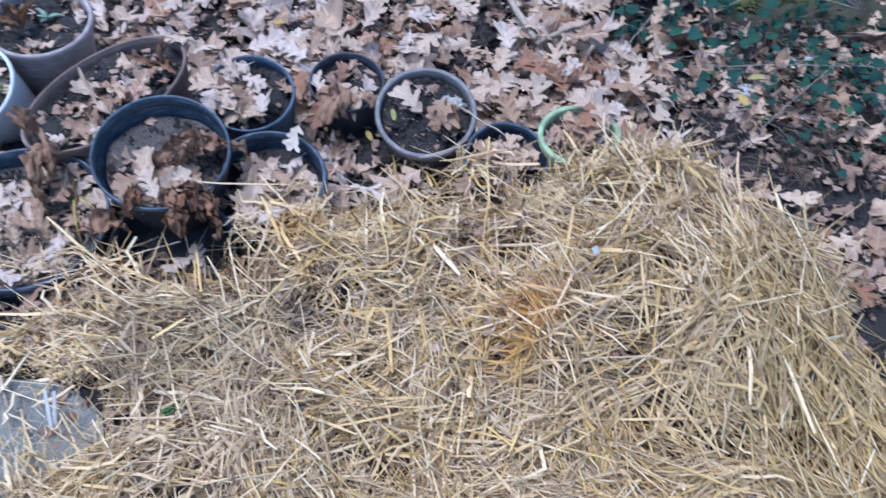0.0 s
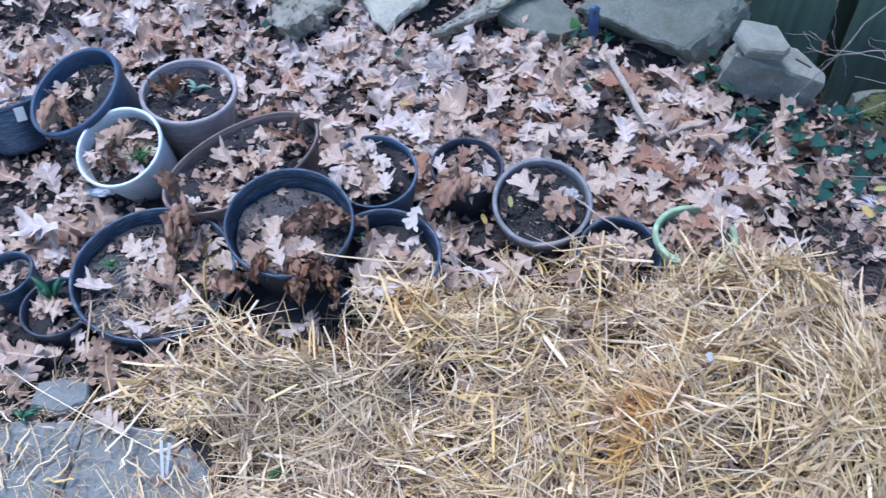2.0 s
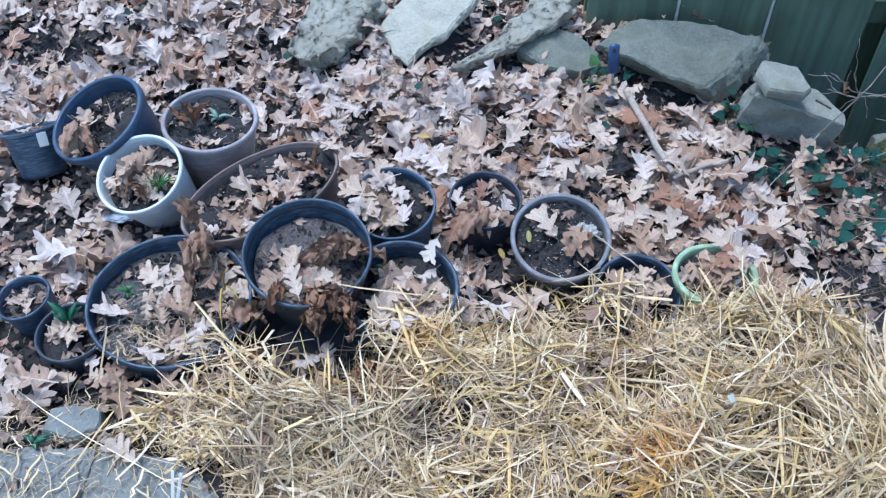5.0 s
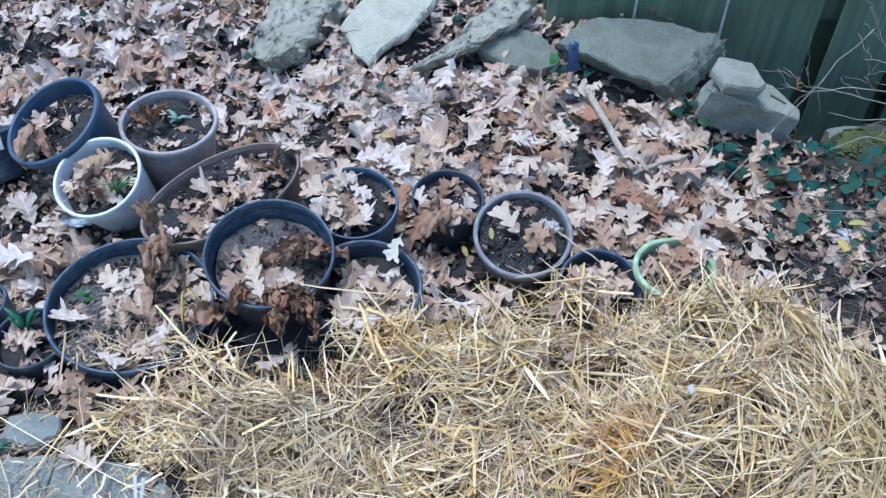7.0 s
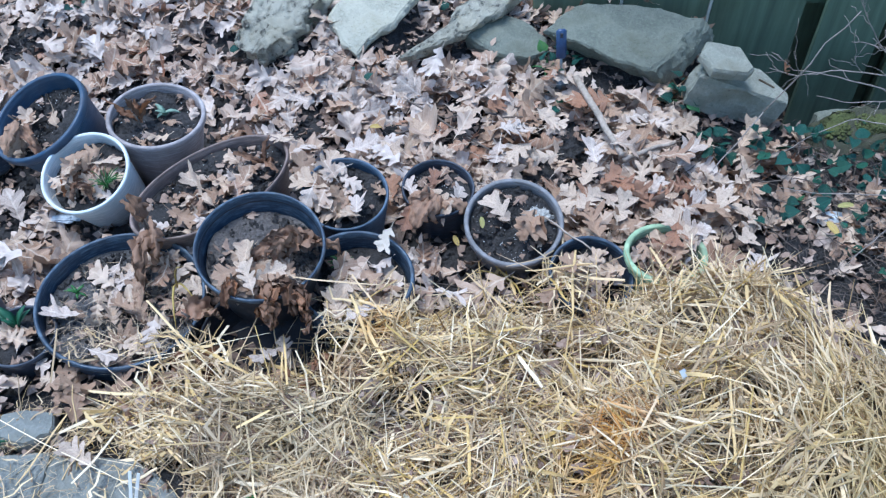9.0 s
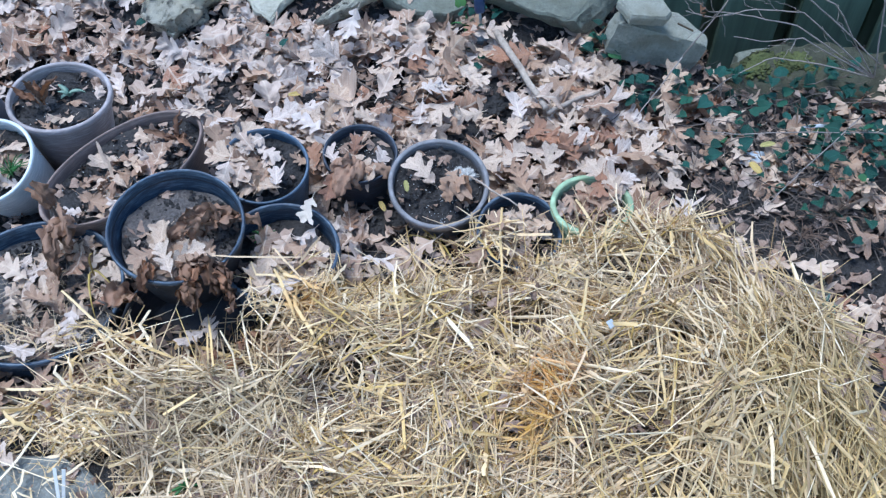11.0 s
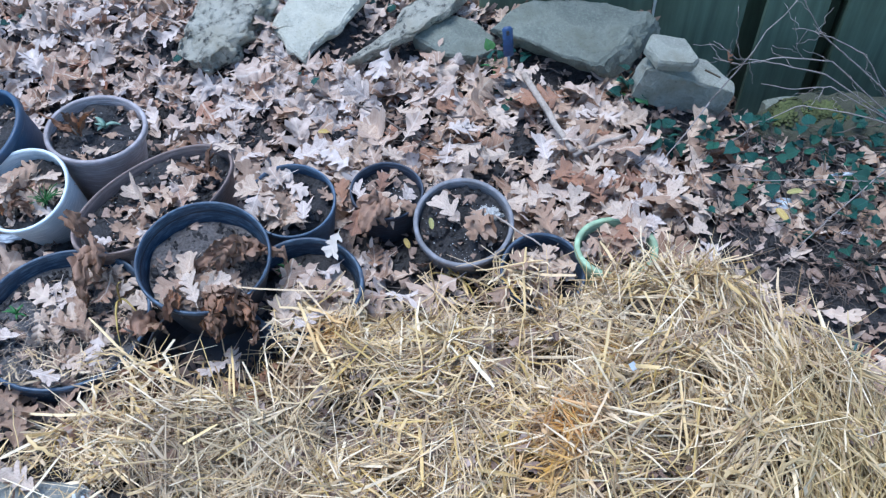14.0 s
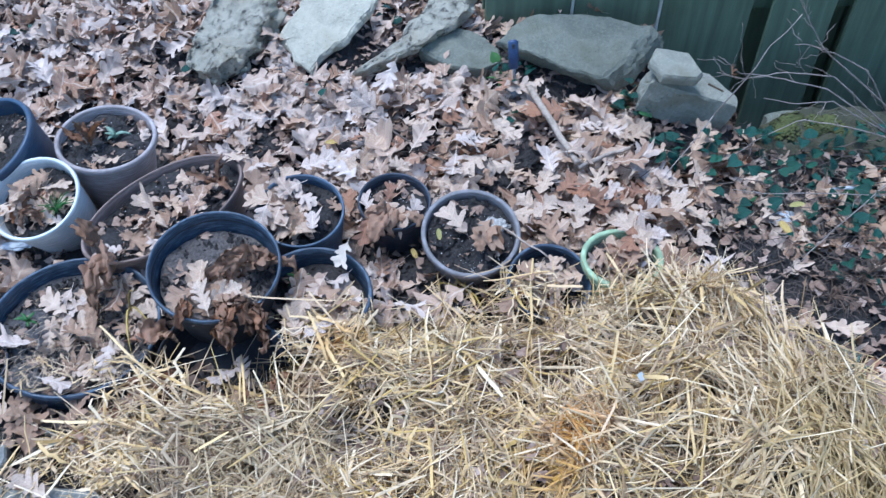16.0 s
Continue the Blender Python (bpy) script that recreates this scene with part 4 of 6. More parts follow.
# ---- fallen oak leaves ----
def oak_leaf(r, lobes, curl, fold, twist, ragged=1.0):
    """A leaf of length one along y with finger-like lobes and deep bays, as quads between the midrib and the outline."""
    at = np.linspace(0.15, 0.64, lobes)
    rib = [0.0]
    for t in at:
        rib += [t - 0.28 / lobes, t - 0.14 / lobes, t - 0.03, t + 0.01, t + 0.04, t + 0.18 / lobes]
    rib = np.array(rib + [0.75, 0.83, 0.89, 0.94, 1.0])
    n = len(rib)

    def half():
        pts, lift = [(0.0, 0.0)], [0.0]
        for t in at:
            a, L = radians(r.uniform(20, 58)), float(np.interp(t, [0.1, 0.42, 0.66], [0.22, 0.36, 0.40])) * r.uniform(0.72, 1.15)
            w, b = 0.225 / lobes * r.uniform(0.85, 1.3), r.normal(0.12, 0.75) * ragged
            d, s = np.array((math.cos(a), math.sin(a))), np.array((-math.sin(a), math.cos(a)))
            o = np.array((0.02, t))
            pts += [(float(np.interp(t, [0.1, 0.3, 0.65], [0.04, 0.075, 0.10])) * r.uniform(0.7, 1.3), t - 0.24 / lobes), o + d * L * 0.5 - s * w, o + d * L * 0.84 - s * w * r.uniform(0.7, 1.25), o + d * L * r.uniform(1.0, 1.12), o + d * L * 0.78 + s * w * r.uniform(0.6, 1.2), o + d * L * 0.46 + s * w * 0.95]
            lift += [0, b * (L * 0.5) ** 2, b * (L * 0.9) ** 2, b * L ** 2, b * (L * 0.85) ** 2, b * (L * 0.46) ** 2]
        pts += [(0.10, 0.76), (0.19 * r.uniform(0.7, 1.2), 0.86), (0.11, 0.90), (0.07, 0.98), (0.0, 1.0)]
        return np.array(pts), np.array(lift + [0] * 5)

    (left, zl), (right, zr) = half(), half()
    left = left * (-1, 1)
    M = np.stack([np.zeros(n), rib], -1)
    V2 = np.concatenate([left, (left + M) / 2, M, (right + M) / 2, right, [(-0.008, -0.2), (0.008, -0.2), (0.01, 0.03), (-0.01, 0.03)]])
    F = [(c * n + i, (c + 1) * n + i, (c + 1) * n + i + 1, c * n + i + 1) for c in range(4) for i in range(n - 1)]
    b = 5 * n
    F.append((b, b + 1, b + 2, b + 3))
    x, y = V2[:, 0], V2[:, 1]
    z = fold * np.abs(x) * 0.8 + curl * (y - 0.45) ** 2 + twist * x * (y - 0.4) * 1.6 + ragged * (0.03 * np.sin(9 * x + 5 * y + r.uniform(0, 6)) + 0.025 * np.sin(19 * y - 13 * x + r.uniform(0, 6)))
    z = z + np.concatenate([zl, zl * 0.3, np.zeros(n), zr * 0.3, zr, np.zeros(4)])
    V = np.stack([x, y - 0.4, z], -1)
    UV = np.stack([0.5 + x, y], -1)
    return V, np.array(F)[:, ::-1], UV


leaf_kinds = [oak_leaf(rng, int(rng.choice([3, 3, 3, 4])), rng.uniform(-0.85, 0.95), rng.uniform(-0.4, 0.9), rng.normal(0, 0.6), 1.1) for _ in range(34)]
single_leaves = {}
litter = thing("leaf_litter", "dry tan and brown fallen oak leaves covering the soil", "fallen leaves", kind="stuff")
litter_many = []
# the same leaves with half the faces, for those far from the path
far_kinds = []
for V, F, U in leaf_kinds[:8]:
    k = (len(V) - 4) // 5
    ring = np.arange(k - 1)
    far_kinds.append((V, np.concatenate([np.stack([a * k + ring, b * k + ring, b * k + ring + 1, a * k + ring + 1], -1) for a, b in ((0, 2), (2, 4))])[:, ::-1], U))
BARE = [(-1.35, 1.80, 0.14), (-1.24, 1.63, 0.13), (-1.30, 1.48, 0.12), (1.03, 1.57, 0.09), (0.12, 1.47, 0.12), (0.06, 2.18, 0.09), (0.43, 2.09, 0.09), (-1.54, 2.55, 0.16), (-0.985, 2.36, 0.04), (-0.45, 2.15, 0.07), (-1.09, 1.17, 0.11), (-0.95, 1.55, 0.06), (0.24, 1.42, 0.09),
        (-0.66, 2.24, 0.08), (-0.39, 2.20, 0.08), (-0.13, 2.13, 0.06), (0.34, 1.93, 0.08), (0.10, 1.56, 0.09), (-1.23, 1.86, 0.10), (1.16, 1.44, 0.08), (0.50, 2.03, 0.05), (-0.80, 1.13, 0.05), (-1.45, 1.74, 0.11), (-0.70, 2.12, 0.05), (-1.75, 3.0, 0.25), (1.12, 1.35, 0.08), (1.157, 1.46, 0.11), (1.23, 1.41, 0.09), (1.153, 1.30, 0.08), (1.05, 1.50, 0.08)]
STONES = [(0.66, 2.50, 0.19), (0.50, 2.49, 0.12), (0.82, 2.47, 0.12), (-0.14, 2.72, 0.10), (0.94, 2.19, 0.13), (-0.55, 2.56, 0.15), (-0.2, 2.62, 0.16), (0.12, 2.60, 0.13), (-0.02, 2.5, 0.06), (0.30, 2.56, 0.11), (1.42, 2.10, 0.2), (-0.78, 0.78, 0.26), (-0.93, 0.99, 0.11)]
n = 17500
x, y = rng.uniform(-2.6, 2.6, n), rng.uniform(0.95, 3.8, n)
ok = straw_h(x, y) < 0.03
for q, m, r, sq, zs, rs in POTS:
    c = m @ Vector((0, 0, zs))
    if sq[1] < 1:
        a = radians(36)
        u, w = (x - c.x) * math.cos(a) + (y - c.y) * math.sin(a), (y - c.y) * math.cos(a) - (x - c.x) * math.sin(a)
        ok &= (u / (r + 0.03)) ** 2 + (w / (r * sq[1] + 0.03)) ** 2 > 1.0
    else:
        ok &= (x - c.x) ** 2 + (y - c.y) ** 2 > (r + 0.022) ** 2
luck = rng.uniform(0, 1, n)
for a, b, r in STONES:
    ok &= (x - a) ** 2 + (y - b) ** 2 > r * r
for a, b, r in BARE:
    ok &= ((x - a) ** 2 + (y - b) ** 2 > 1.2 * r * r) | (luck < 0.10)
ok &= (wave_noise(x, y, 7, 40) < 0.7) | (luck < 0.35)
ok &= ~((x > 1.05) & (y > 2.15))
# the carpet thins out unevenly past its edge
edge = np.hypot((x - 0.0) / 2.35, (y - 2.1) / 1.6) + 0.10 * wave_noise(x, y, 3, 44)
ok &= (edge < 0.95) | (luck < 0.30 - 1.2 * (edge - 0.95))
ok &= (x < 0.0) | (luck < 0.78)
ok &= (x < 0.92) | (luck < 0.30)
ok &= (x < 1.27) | (luck < 0.17)
ok &= (wave_noise(x, y, 15, 41) < 0.45) | (luck < 0.35)
ok &= (y > 1.3) | (luck < 0.6)
sel = np.flatnonzero(ok)[:6100]
x, y, n = x[sel], y[sel], len(sel)
size = np.clip(rng.normal(0.097, 0.027, n), 0.045, 0.16)
flip = np.where(rng.uniform(0, 1, n) < 0.35, -1.0, 1.0)
R = slopes(ground_h, x, y) @ turns(n, rng, 0.30, 0.30)
R[:, :, 1:] *= flip[:, None, None]
T = np.stack([x, y, ground_h(x, y) + 0.008 + rng.exponential(0.018, n)], -1)
which = rng.integers(0, len(leaf_kinds), n)
one = np.flatnonzero((y > 1.4) & (y < 2.05) & (x > 0.0) & (x < 1.1))[:200]
rest = np.setdiff1d(np.arange(n), one)
# dark damp soil shows beside the end of the heap
scraped = np.zeros(n, bool)
for a, b, r in ((0.97, 1.56, 0.075), (1.02, 1.47, 0.085), (1.11, 1.45, 0.06), (1.16, 1.38, 0.06)):
    scraped |= np.hypot(x - a, y - b) < r
one, rest = one[~scraped[one]], rest[~scraped[rest]]
toned = {1: [], 2: [], 3: []}
# browner leaves lie towards the ivy
luck = rng.uniform(0, 1, n)
darker = smooth01((x + 0.1) / 0.7) + 0.5 * smooth01((x - 0.8) / 0.3)
luck = np.where(np.hypot(x + 0.82, y - 1.085) < 0.10, -1.0, luck)
tone = np.where(luck < 0.25 * darker, 2, np.where(luck < 0.31 * darker, 3, np.where(luck < 0.62 * darker, 1, 0)))
for i in one:
    key = (int(which[i]), int(tone[i]))
    if key not in single_leaves:
        V, F, U = leaf_kinds[key[0]]
        single_leaves[key] = mesh_from("oak_leaf", V, F, TONES[key[1]] if key[1] else OAK, U, smooth=True)
    part("oak_leaf", single_leaves[key], litter, m=matrix(R[i], T[i], float(size[i])))
for k in range(4):
    some = rest[tone[rest] == k]
    made = batch(leaf_kinds, which[some], R[some], T[some], size[some])
    if k:
        toned[k] += made
    else:
        litter_many += made


def leaf_at(m, size, tone=None, at=(0, 0, 0)):
    m = Matrix.Translation(at) @ m
    (toned[tone] if tone else litter_many).append(moved(leaf_kinds[int(rng.integers(len(leaf_kinds)))], m, size))


def tumble(x, y, z, tip):
    flip = math.pi if rng.uniform() < 0.35 else 0.0
    return Matrix.Translation((x, y, z)) @ Euler((rng.normal(0, tip) + flip, rng.normal(0, tip), rng.uniform(0, 6.283))).to_matrix().to_4x4()


def fill(q, count, tip=0.25, size=(0.06, 0.125), lift=0.010, middle=(0.0, 0.0), spread=1.0, tan=0.35, brown=0.2):
    """Leaves lying on the earth of a pot, inside its wall."""
    p, m, r, sq, zs, rs = q
    for _ in range(count):
        L = rng.uniform(*size)
        a, d = rng.uniform(0, 6.283), max(rs * spread - 0.44 * L, 0.01) * math.sqrt(rng.uniform())
        u, v = middle[0] + d * math.cos(a), middle[1] + d * math.sin(a)
        far = math.hypot(u, v) / max(rs - 0.40 * L, 0.02)
        u, v = (u / far, v / far) if far > 1 else (u, v)
        c = m @ Vector((u * sq[0], v * sq[1], zs + lift + rng.exponential(0.010)))
        luck = rng.uniform()
        leaf_at(m.to_3x3().to_4x4() @ tumble(0, 0, 0, tip), L, 1 if luck < tan else 2 if luck < tan + brown else None, c)


by_pot = {q[0]: q for q in POTS}
for made, count, opts in ((tub, 34, dict(middle=(0.06, 0.02), size=(0.05, 0.10), tan=0.4, brown=0.3)), (basin, 5, dict(size=(0.05, 0.08), middle=(0.02, -0.09), spread=0.6)), (big, 30, dict(middle=(0.0, -0.06), size=(0.05, 0.10), spread=0.8, tan=0.6, brown=0.3, lift=0.015)),
                          (side, 44, dict(middle=(0.03, -0.03), lift=0.015, size=(0.05, 0.10), tan=0.5, spread=0.95)), (steel, 16, dict(middle=(-0.03, -0.01), size=(0.05, 0.10))), (small, 3, dict(size=(0.04, 0.06))), (grey_pot, 2, dict(size=(0.03, 0.04))),
                          (sunk, 20, dict(lift=0.018, size=(0.05, 0.09))), (green, 26, dict(lift=0.018, size=(0.05, 0.09), tan=0.2, brown=0.6)), (oval, 22, dict(middle=(-0.035, -0.03), size=(0.06, 0.11), tan=0.5)), (taupe, 4, dict(size=(0.04, 0.07), middle=(0.03, -0.05))),
                          (white, 26, dict(size=(0.05, 0.10), tan=0.4, brown=0.35)), (navy, 7, dict(middle=(-0.05, -0.05), size=(0.05, 0.09), tan=0.5, brown=0.3)), (left_a, 4, dict(size=(0.04, 0.06))), (left_b, 7, dict(size=(0.05, 0.08))), (tiny, 3, dict(size=(0.04, 0.06)))):
    fill(by_pot[made[0]], count, **opts)
# the leaves that lie on top, patch by patch: height, then place, heading, length and tone of each
flat_kinds = [oak_leaf(rng, int(rng.choice([3, 3, 3, 4])), rng.uniform(-0.5, 0.6), rng.uniform(-0.2, 0.5), rng.normal(0, 0.4), 0.7) for _ in range(14)]
flat_meshes = [[mesh_from("oak_leaf", V, F, tone, U, smooth=True) for V, F, U in flat_kinds] for tone in TONES]


oval_u = np.linspace(0, np.pi, 9)
oval_V = np.concatenate([np.stack([-0.22 * np.sin(oval_u), -0.5 * np.cos(oval_u), 0.07 * np.sin(oval_u)], -1), np.stack([0 * oval_u, -0.5 * np.cos(oval_u), 0 * oval_u], -1), np.stack([0.22 * np.sin(oval_u), -0.5 * np.cos(oval_u), 0.07 * np.sin(oval_u)], -1)])
oval_F = np.array([(c * 9 + i, c * 9 + 9 + i, c * 9 + 10 + i, c * 9 + 1 + i) for c in range(2) for i in range(8)])
flat_meshes[4] = [mesh_from("small_leaf", oval_V, oval_F, TONES[4], np.stack([0.5 + oval_V[:, 0], 0.5 + oval_V[:, 1]], -1), smooth=True)] * len(flat_kinds)


def lay(z, rows):
    for x, y, yaw, size, tone in rows:
        if tone == 0 and x > 0.35 and rng.uniform() < 0.6:
            tone = int(rng.choice([1, 2]))
        m = Matrix.Translation((x, y, z + rng.uniform(0, 0.012))) @ pose(0, 0, 0, rng.normal(8, 14), rng.normal(0, 14), 0) @ pose(0, 0, 0, 0, 0, yaw) @ Matrix.Scale(min(size, 0.116 if x > 0.35 else 0.140), 4)
        part("oak_leaf", flat_meshes[tone][int(rng.integers(len(flat_kinds)))], litter, m=m)


# white and taupe pots
lay(0.2, [(-0.911, 1.758, -78, 0.08, 1), (-0.991, 1.716, -65, 0.06, 1), (-0.743, 1.927, 38, 0.115, 0)])
# oval planter
lay(0.165, [(-0.557, 1.763, 10, 0.187, 0), (-0.635, 1.705, 80, 0.115, 1), (-0.659, 1.638, 179, 0.068, 1), (-0.67, 1.572, -112, 0.087, 2)])
# rim of the oval planter
lay(0.215, [(-0.452, 1.859, -137, 0.137, 1)])
# over the side of the steel pot
lay(0.21, [(-0.325, 1.66, 70, 0.115, 1), (-0.335, 1.59, 160, 0.10, 0), (-0.30, 1.735, -30, 0.10, 1), (-0.36, 1.70, 10, 0.11, 2), (-0.27, 1.70, 120, 0.09, 0)])
# steel pot
lay(0.185, [(-0.283, 1.663, -25, 0.162, 0), (-0.326, 1.741, -42, 0.067, 0), (-0.213, 1.554, 73, 0.059, 1), (-0.204, 1.579, 4, 0.08, 0), (-0.142, 1.653, 66, 0.059, 2), (-0.292, 1.607, 26, 0.109, 1)])
# small pot
lay(0.15, [(0.014, 1.659, -152, 0.105, 1), (-0.063, 1.701, 26, 0.081, 0), (-0.07, 1.60, 170, 0.085, 3), (-0.004, 1.735, -4, 0.067, 3), (0.065, 1.67, -15, 0.086, 0)])
# grey pot
lay(0.17, [(0.178, 1.585, 48, 0.105, 1)])
lay(0.185, [(0.246, 1.535, -171, 0.12, 2)])
# sunken and green pots
lay(0.13, [(0.41, 1.436, -26, 0.068, 0), (0.449, 1.408, 48, 0.06, 0), (0.396, 1.453, -150, 0.059, 1), (0.551, 1.482, 12, 0.076, 2), (0.584, 1.412, 44, 0.069, 3), (0.651, 1.507, -26, 0.094, 3)])
# heap of leaves between the grey and the sunken pot
lay(0.11, [(0.32, 1.385, 30, 0.09, 2), (0.345, 1.41, -70, 0.08, 1), (0.30, 1.36, 140, 0.085, 2), (0.37, 1.43, 80, 0.07, 2)])
lay(0.145, [(0.345, 1.40, 10, 0.07, 2), (0.365, 1.425, 120, 0.06, 1)])
lay(0.17, [(0.59, 1.455, 40, 0.075, 3), (0.615, 1.42, 160, 0.07, 3), (0.565, 1.415, -60, 0.065, 3), (0.60, 1.39, 100, 0.06, 2)])
# over the green pot
lay(0.2, [(0.639, 1.483, -109, 0.095, 0), (0.654, 1.487, 29, 0.097, 0)])
lay(0.205, [(0.625, 1.495, 40, 0.10, 1), (0.66, 1.478, -70, 0.09, 0), (0.61, 1.462, 160, 0.08, 3), (0.645, 1.44, 20, 0.075, 1)])
# round the trowel
lay(0.115, [(0.422, 2.362, 30, 0.11, 2), (0.428, 2.33, -80, 0.12, 1), (0.40, 2.345, 150, 0.09, 3)])
# over the front of the side pot
lay(0.165, [(-0.23, 1.245, 20, 0.09, 1), (-0.18, 1.235, -60, 0.085, 0), (-0.22, 1.29, 170, 0.10, 1), (-0.20, 1.32, -20, 0.09, 1)])
# front of the tall pot
lay(0.245, [(-0.43, 1.27, 20, 0.08, 1), (-0.39, 1.29, -60, 0.08, 1), (-0.47, 1.29, 120, 0.085, 2), (-0.36, 1.27, 80, 0.07, 2), (-0.45, 1.33, -20, 0.08, 1)])
# foot of the tub and the straw
lay(0.055, [(-0.765, 0.920, 60, 0.085, 1), (-0.815, 1.055, 5, 0.115, 2)])
lay(0.07, [(-0.43, 0.93, 40, 0.08, 2), (-0.24, 1.0, -30, 0.07, 2), (-0.876, 1.10, -70, 0.08, 2), (-0.83, 1.09, 80, 0.07, 2), (-0.36, 1.20, 20, 0.07, 1), (-0.40, 1.19, 130, 0.07, 0)])
# right of the green pot
lay(0.05, [(0.537, 1.723, -20, 0.153, 0), (0.523, 1.86, -48, 0.096, 3), (0.653, 1.827, -42, 0.088, 0), (0.745, 1.737, -42, 0.141, 0), (0.815, 1.722, -48, 0.119, 1), (0.909, 1.703, 28, 0.115, 0), (0.855, 1.605, -58, 0.135, 0), (0.926, 1.862, -51, 0.085, 0), (0.853, 1.809, -101, 0.062, 0), (0.442, 1.763, -50, 0.098, 1), (0.463, 1.871, -34, 0.096, 1), (0.652, 1.719, 130, 0.076, 1)])
# below the slab
lay(0.07, [(0.788, 2.093, -56, 0.207, 1), (0.986, 2.042, -46, 0.19, 1), (0.772, 1.954, -39, 0.163, 0), (0.567, 2.219, -140, 0.105, 0), (0.643, 2.161, -74, 0.102, 0), (0.467, 2.309, 165, 0.112, 0), (0.491, 1.95, 3, 0.117, 0), (0.366, 2.144, -123, 0.133, 1), (0.268, 1.991, 140, 0.14, 1), (0.642, 2.285, 136, 0.116, 1), (0.669, 2.265, -62, 0.071, 2), (0.422, 2.258, -143, 0.082, 1), (0.585, 2.062, -59, 0.058, 0)])
# middle
lay(0.06, [(0.232, 2.418, 140, 0.131, 0), (0.113, 2.524, 128, 0.091, 0), (0.198, 1.979, 169, 0.114, 0), (0.036, 1.981, 59, 0.071, 1), (-0.446, 2.277, 69, 0.156, 0), (-0.311, 2.441, -117, 0.157, 0), (-0.057, 2.3, 46, 0.155, 0), (-0.201, 2.195, -71, 0.096, 0), (-0.065, 2.055, -28, 0.125, 1), (-0.236, 2.002, -66, 0.12, 0), (-0.13, 1.928, 17, 0.145, 1), (-0.409, 2.004, -53, 0.089, 0), (-0.583, 2.397, -32, 0.105, 0), (0.207, 2.232, -47, 0.121, 3), (0.071, 2.218, -113, 0.081, 1), (0.102, 2.134, -12, 0.11, 1), (-0.292, 2.175, -33, 0.075, 1), (-0.124, 1.811, -8, 0.091, 3), (-0.106, 2.139, -43, 0.064, 3)])
# tub
lay(0.095, [(-0.899, 1.286, 81, 0.101, 0), (-0.798, 1.407, -59, 0.058, 0), (-0.796, 1.389, 130, 0.06, 0), (-0.829, 1.441, 150, 0.069, 0), (-0.645, 1.509, 93, 0.066, 0), (-0.594, 1.378, 65, 0.069, 1), (-0.762, 1.311, 66, 0.07, 2), (-0.782, 1.167, -109, 0.077, 0)])
# left of the tub
lay(0.05, [(-0.966, 1.121, 63, 0.075, 1), (-0.852, 1.07, -65, 0.065, 2), (-0.896, 1.127, 75, 0.06, 1), (-0.941, 1.174, -122, 0.062, 0), (-1.202, 1.733, 43, 0.117, 0), (-1.16, 1.805, -39, 0.065, 1), (-1.154, 1.592, -46, 0.064, 1), (-0.876, 1.157, -84, 0.065, 2)])
# small yellow leaves
lay(0.165, [(0.125, 1.545, 10, 0.032, 4)])
lay(0.065, [(-0.185, 2.115, -70, 0.045, 4), (-0.07, 2.14, 60, 0.045, 4), (1.115, 1.63, 20, 0.05, 4), (1.19, 1.73, -80, 0.05, 4), (0.06, 1.59, 20, 0.035, 4)])
for tone, pieces in toned.items():
    V, F, U = join(pieces)
    tagged(part("leaf_drift", mesh_from("leaf_drift", V, F, TONES[tone], U, smooth=True), litter), kind="stuff")
# a few leaves blown further out
n = 4200
x, y = rng.normal(0, 2.6, n), 1.9 + rng.normal(0, 2.2, n)
ok = (np.hypot(x / 2.35, (y - 2.1) / 1.6) > 1.0) & (y < 8) & (y > -5) & ~((x > 1.05) & (y > 2.15) & (y < 3.1)) & (straw_h(x, y) < 0.01) & ((np.hypot(x, y) > 0.4))
x, y, n = x[ok], y[ok], int(ok.sum())
litter_many += batch(far_kinds, rng.integers(0, len(far_kinds), n), turns(n, rng, 0.3, 0.3), np.stack([x, y, ground_h(x, y) + 0.02], -1), rng.uniform(0.07, 0.14, n))
V, F, U = join(litter_many)
tagged(part("leaf_carpet", mesh_from("leaf_carpet", V, F, OAK, U, smooth=True), litter), kind="stuff")


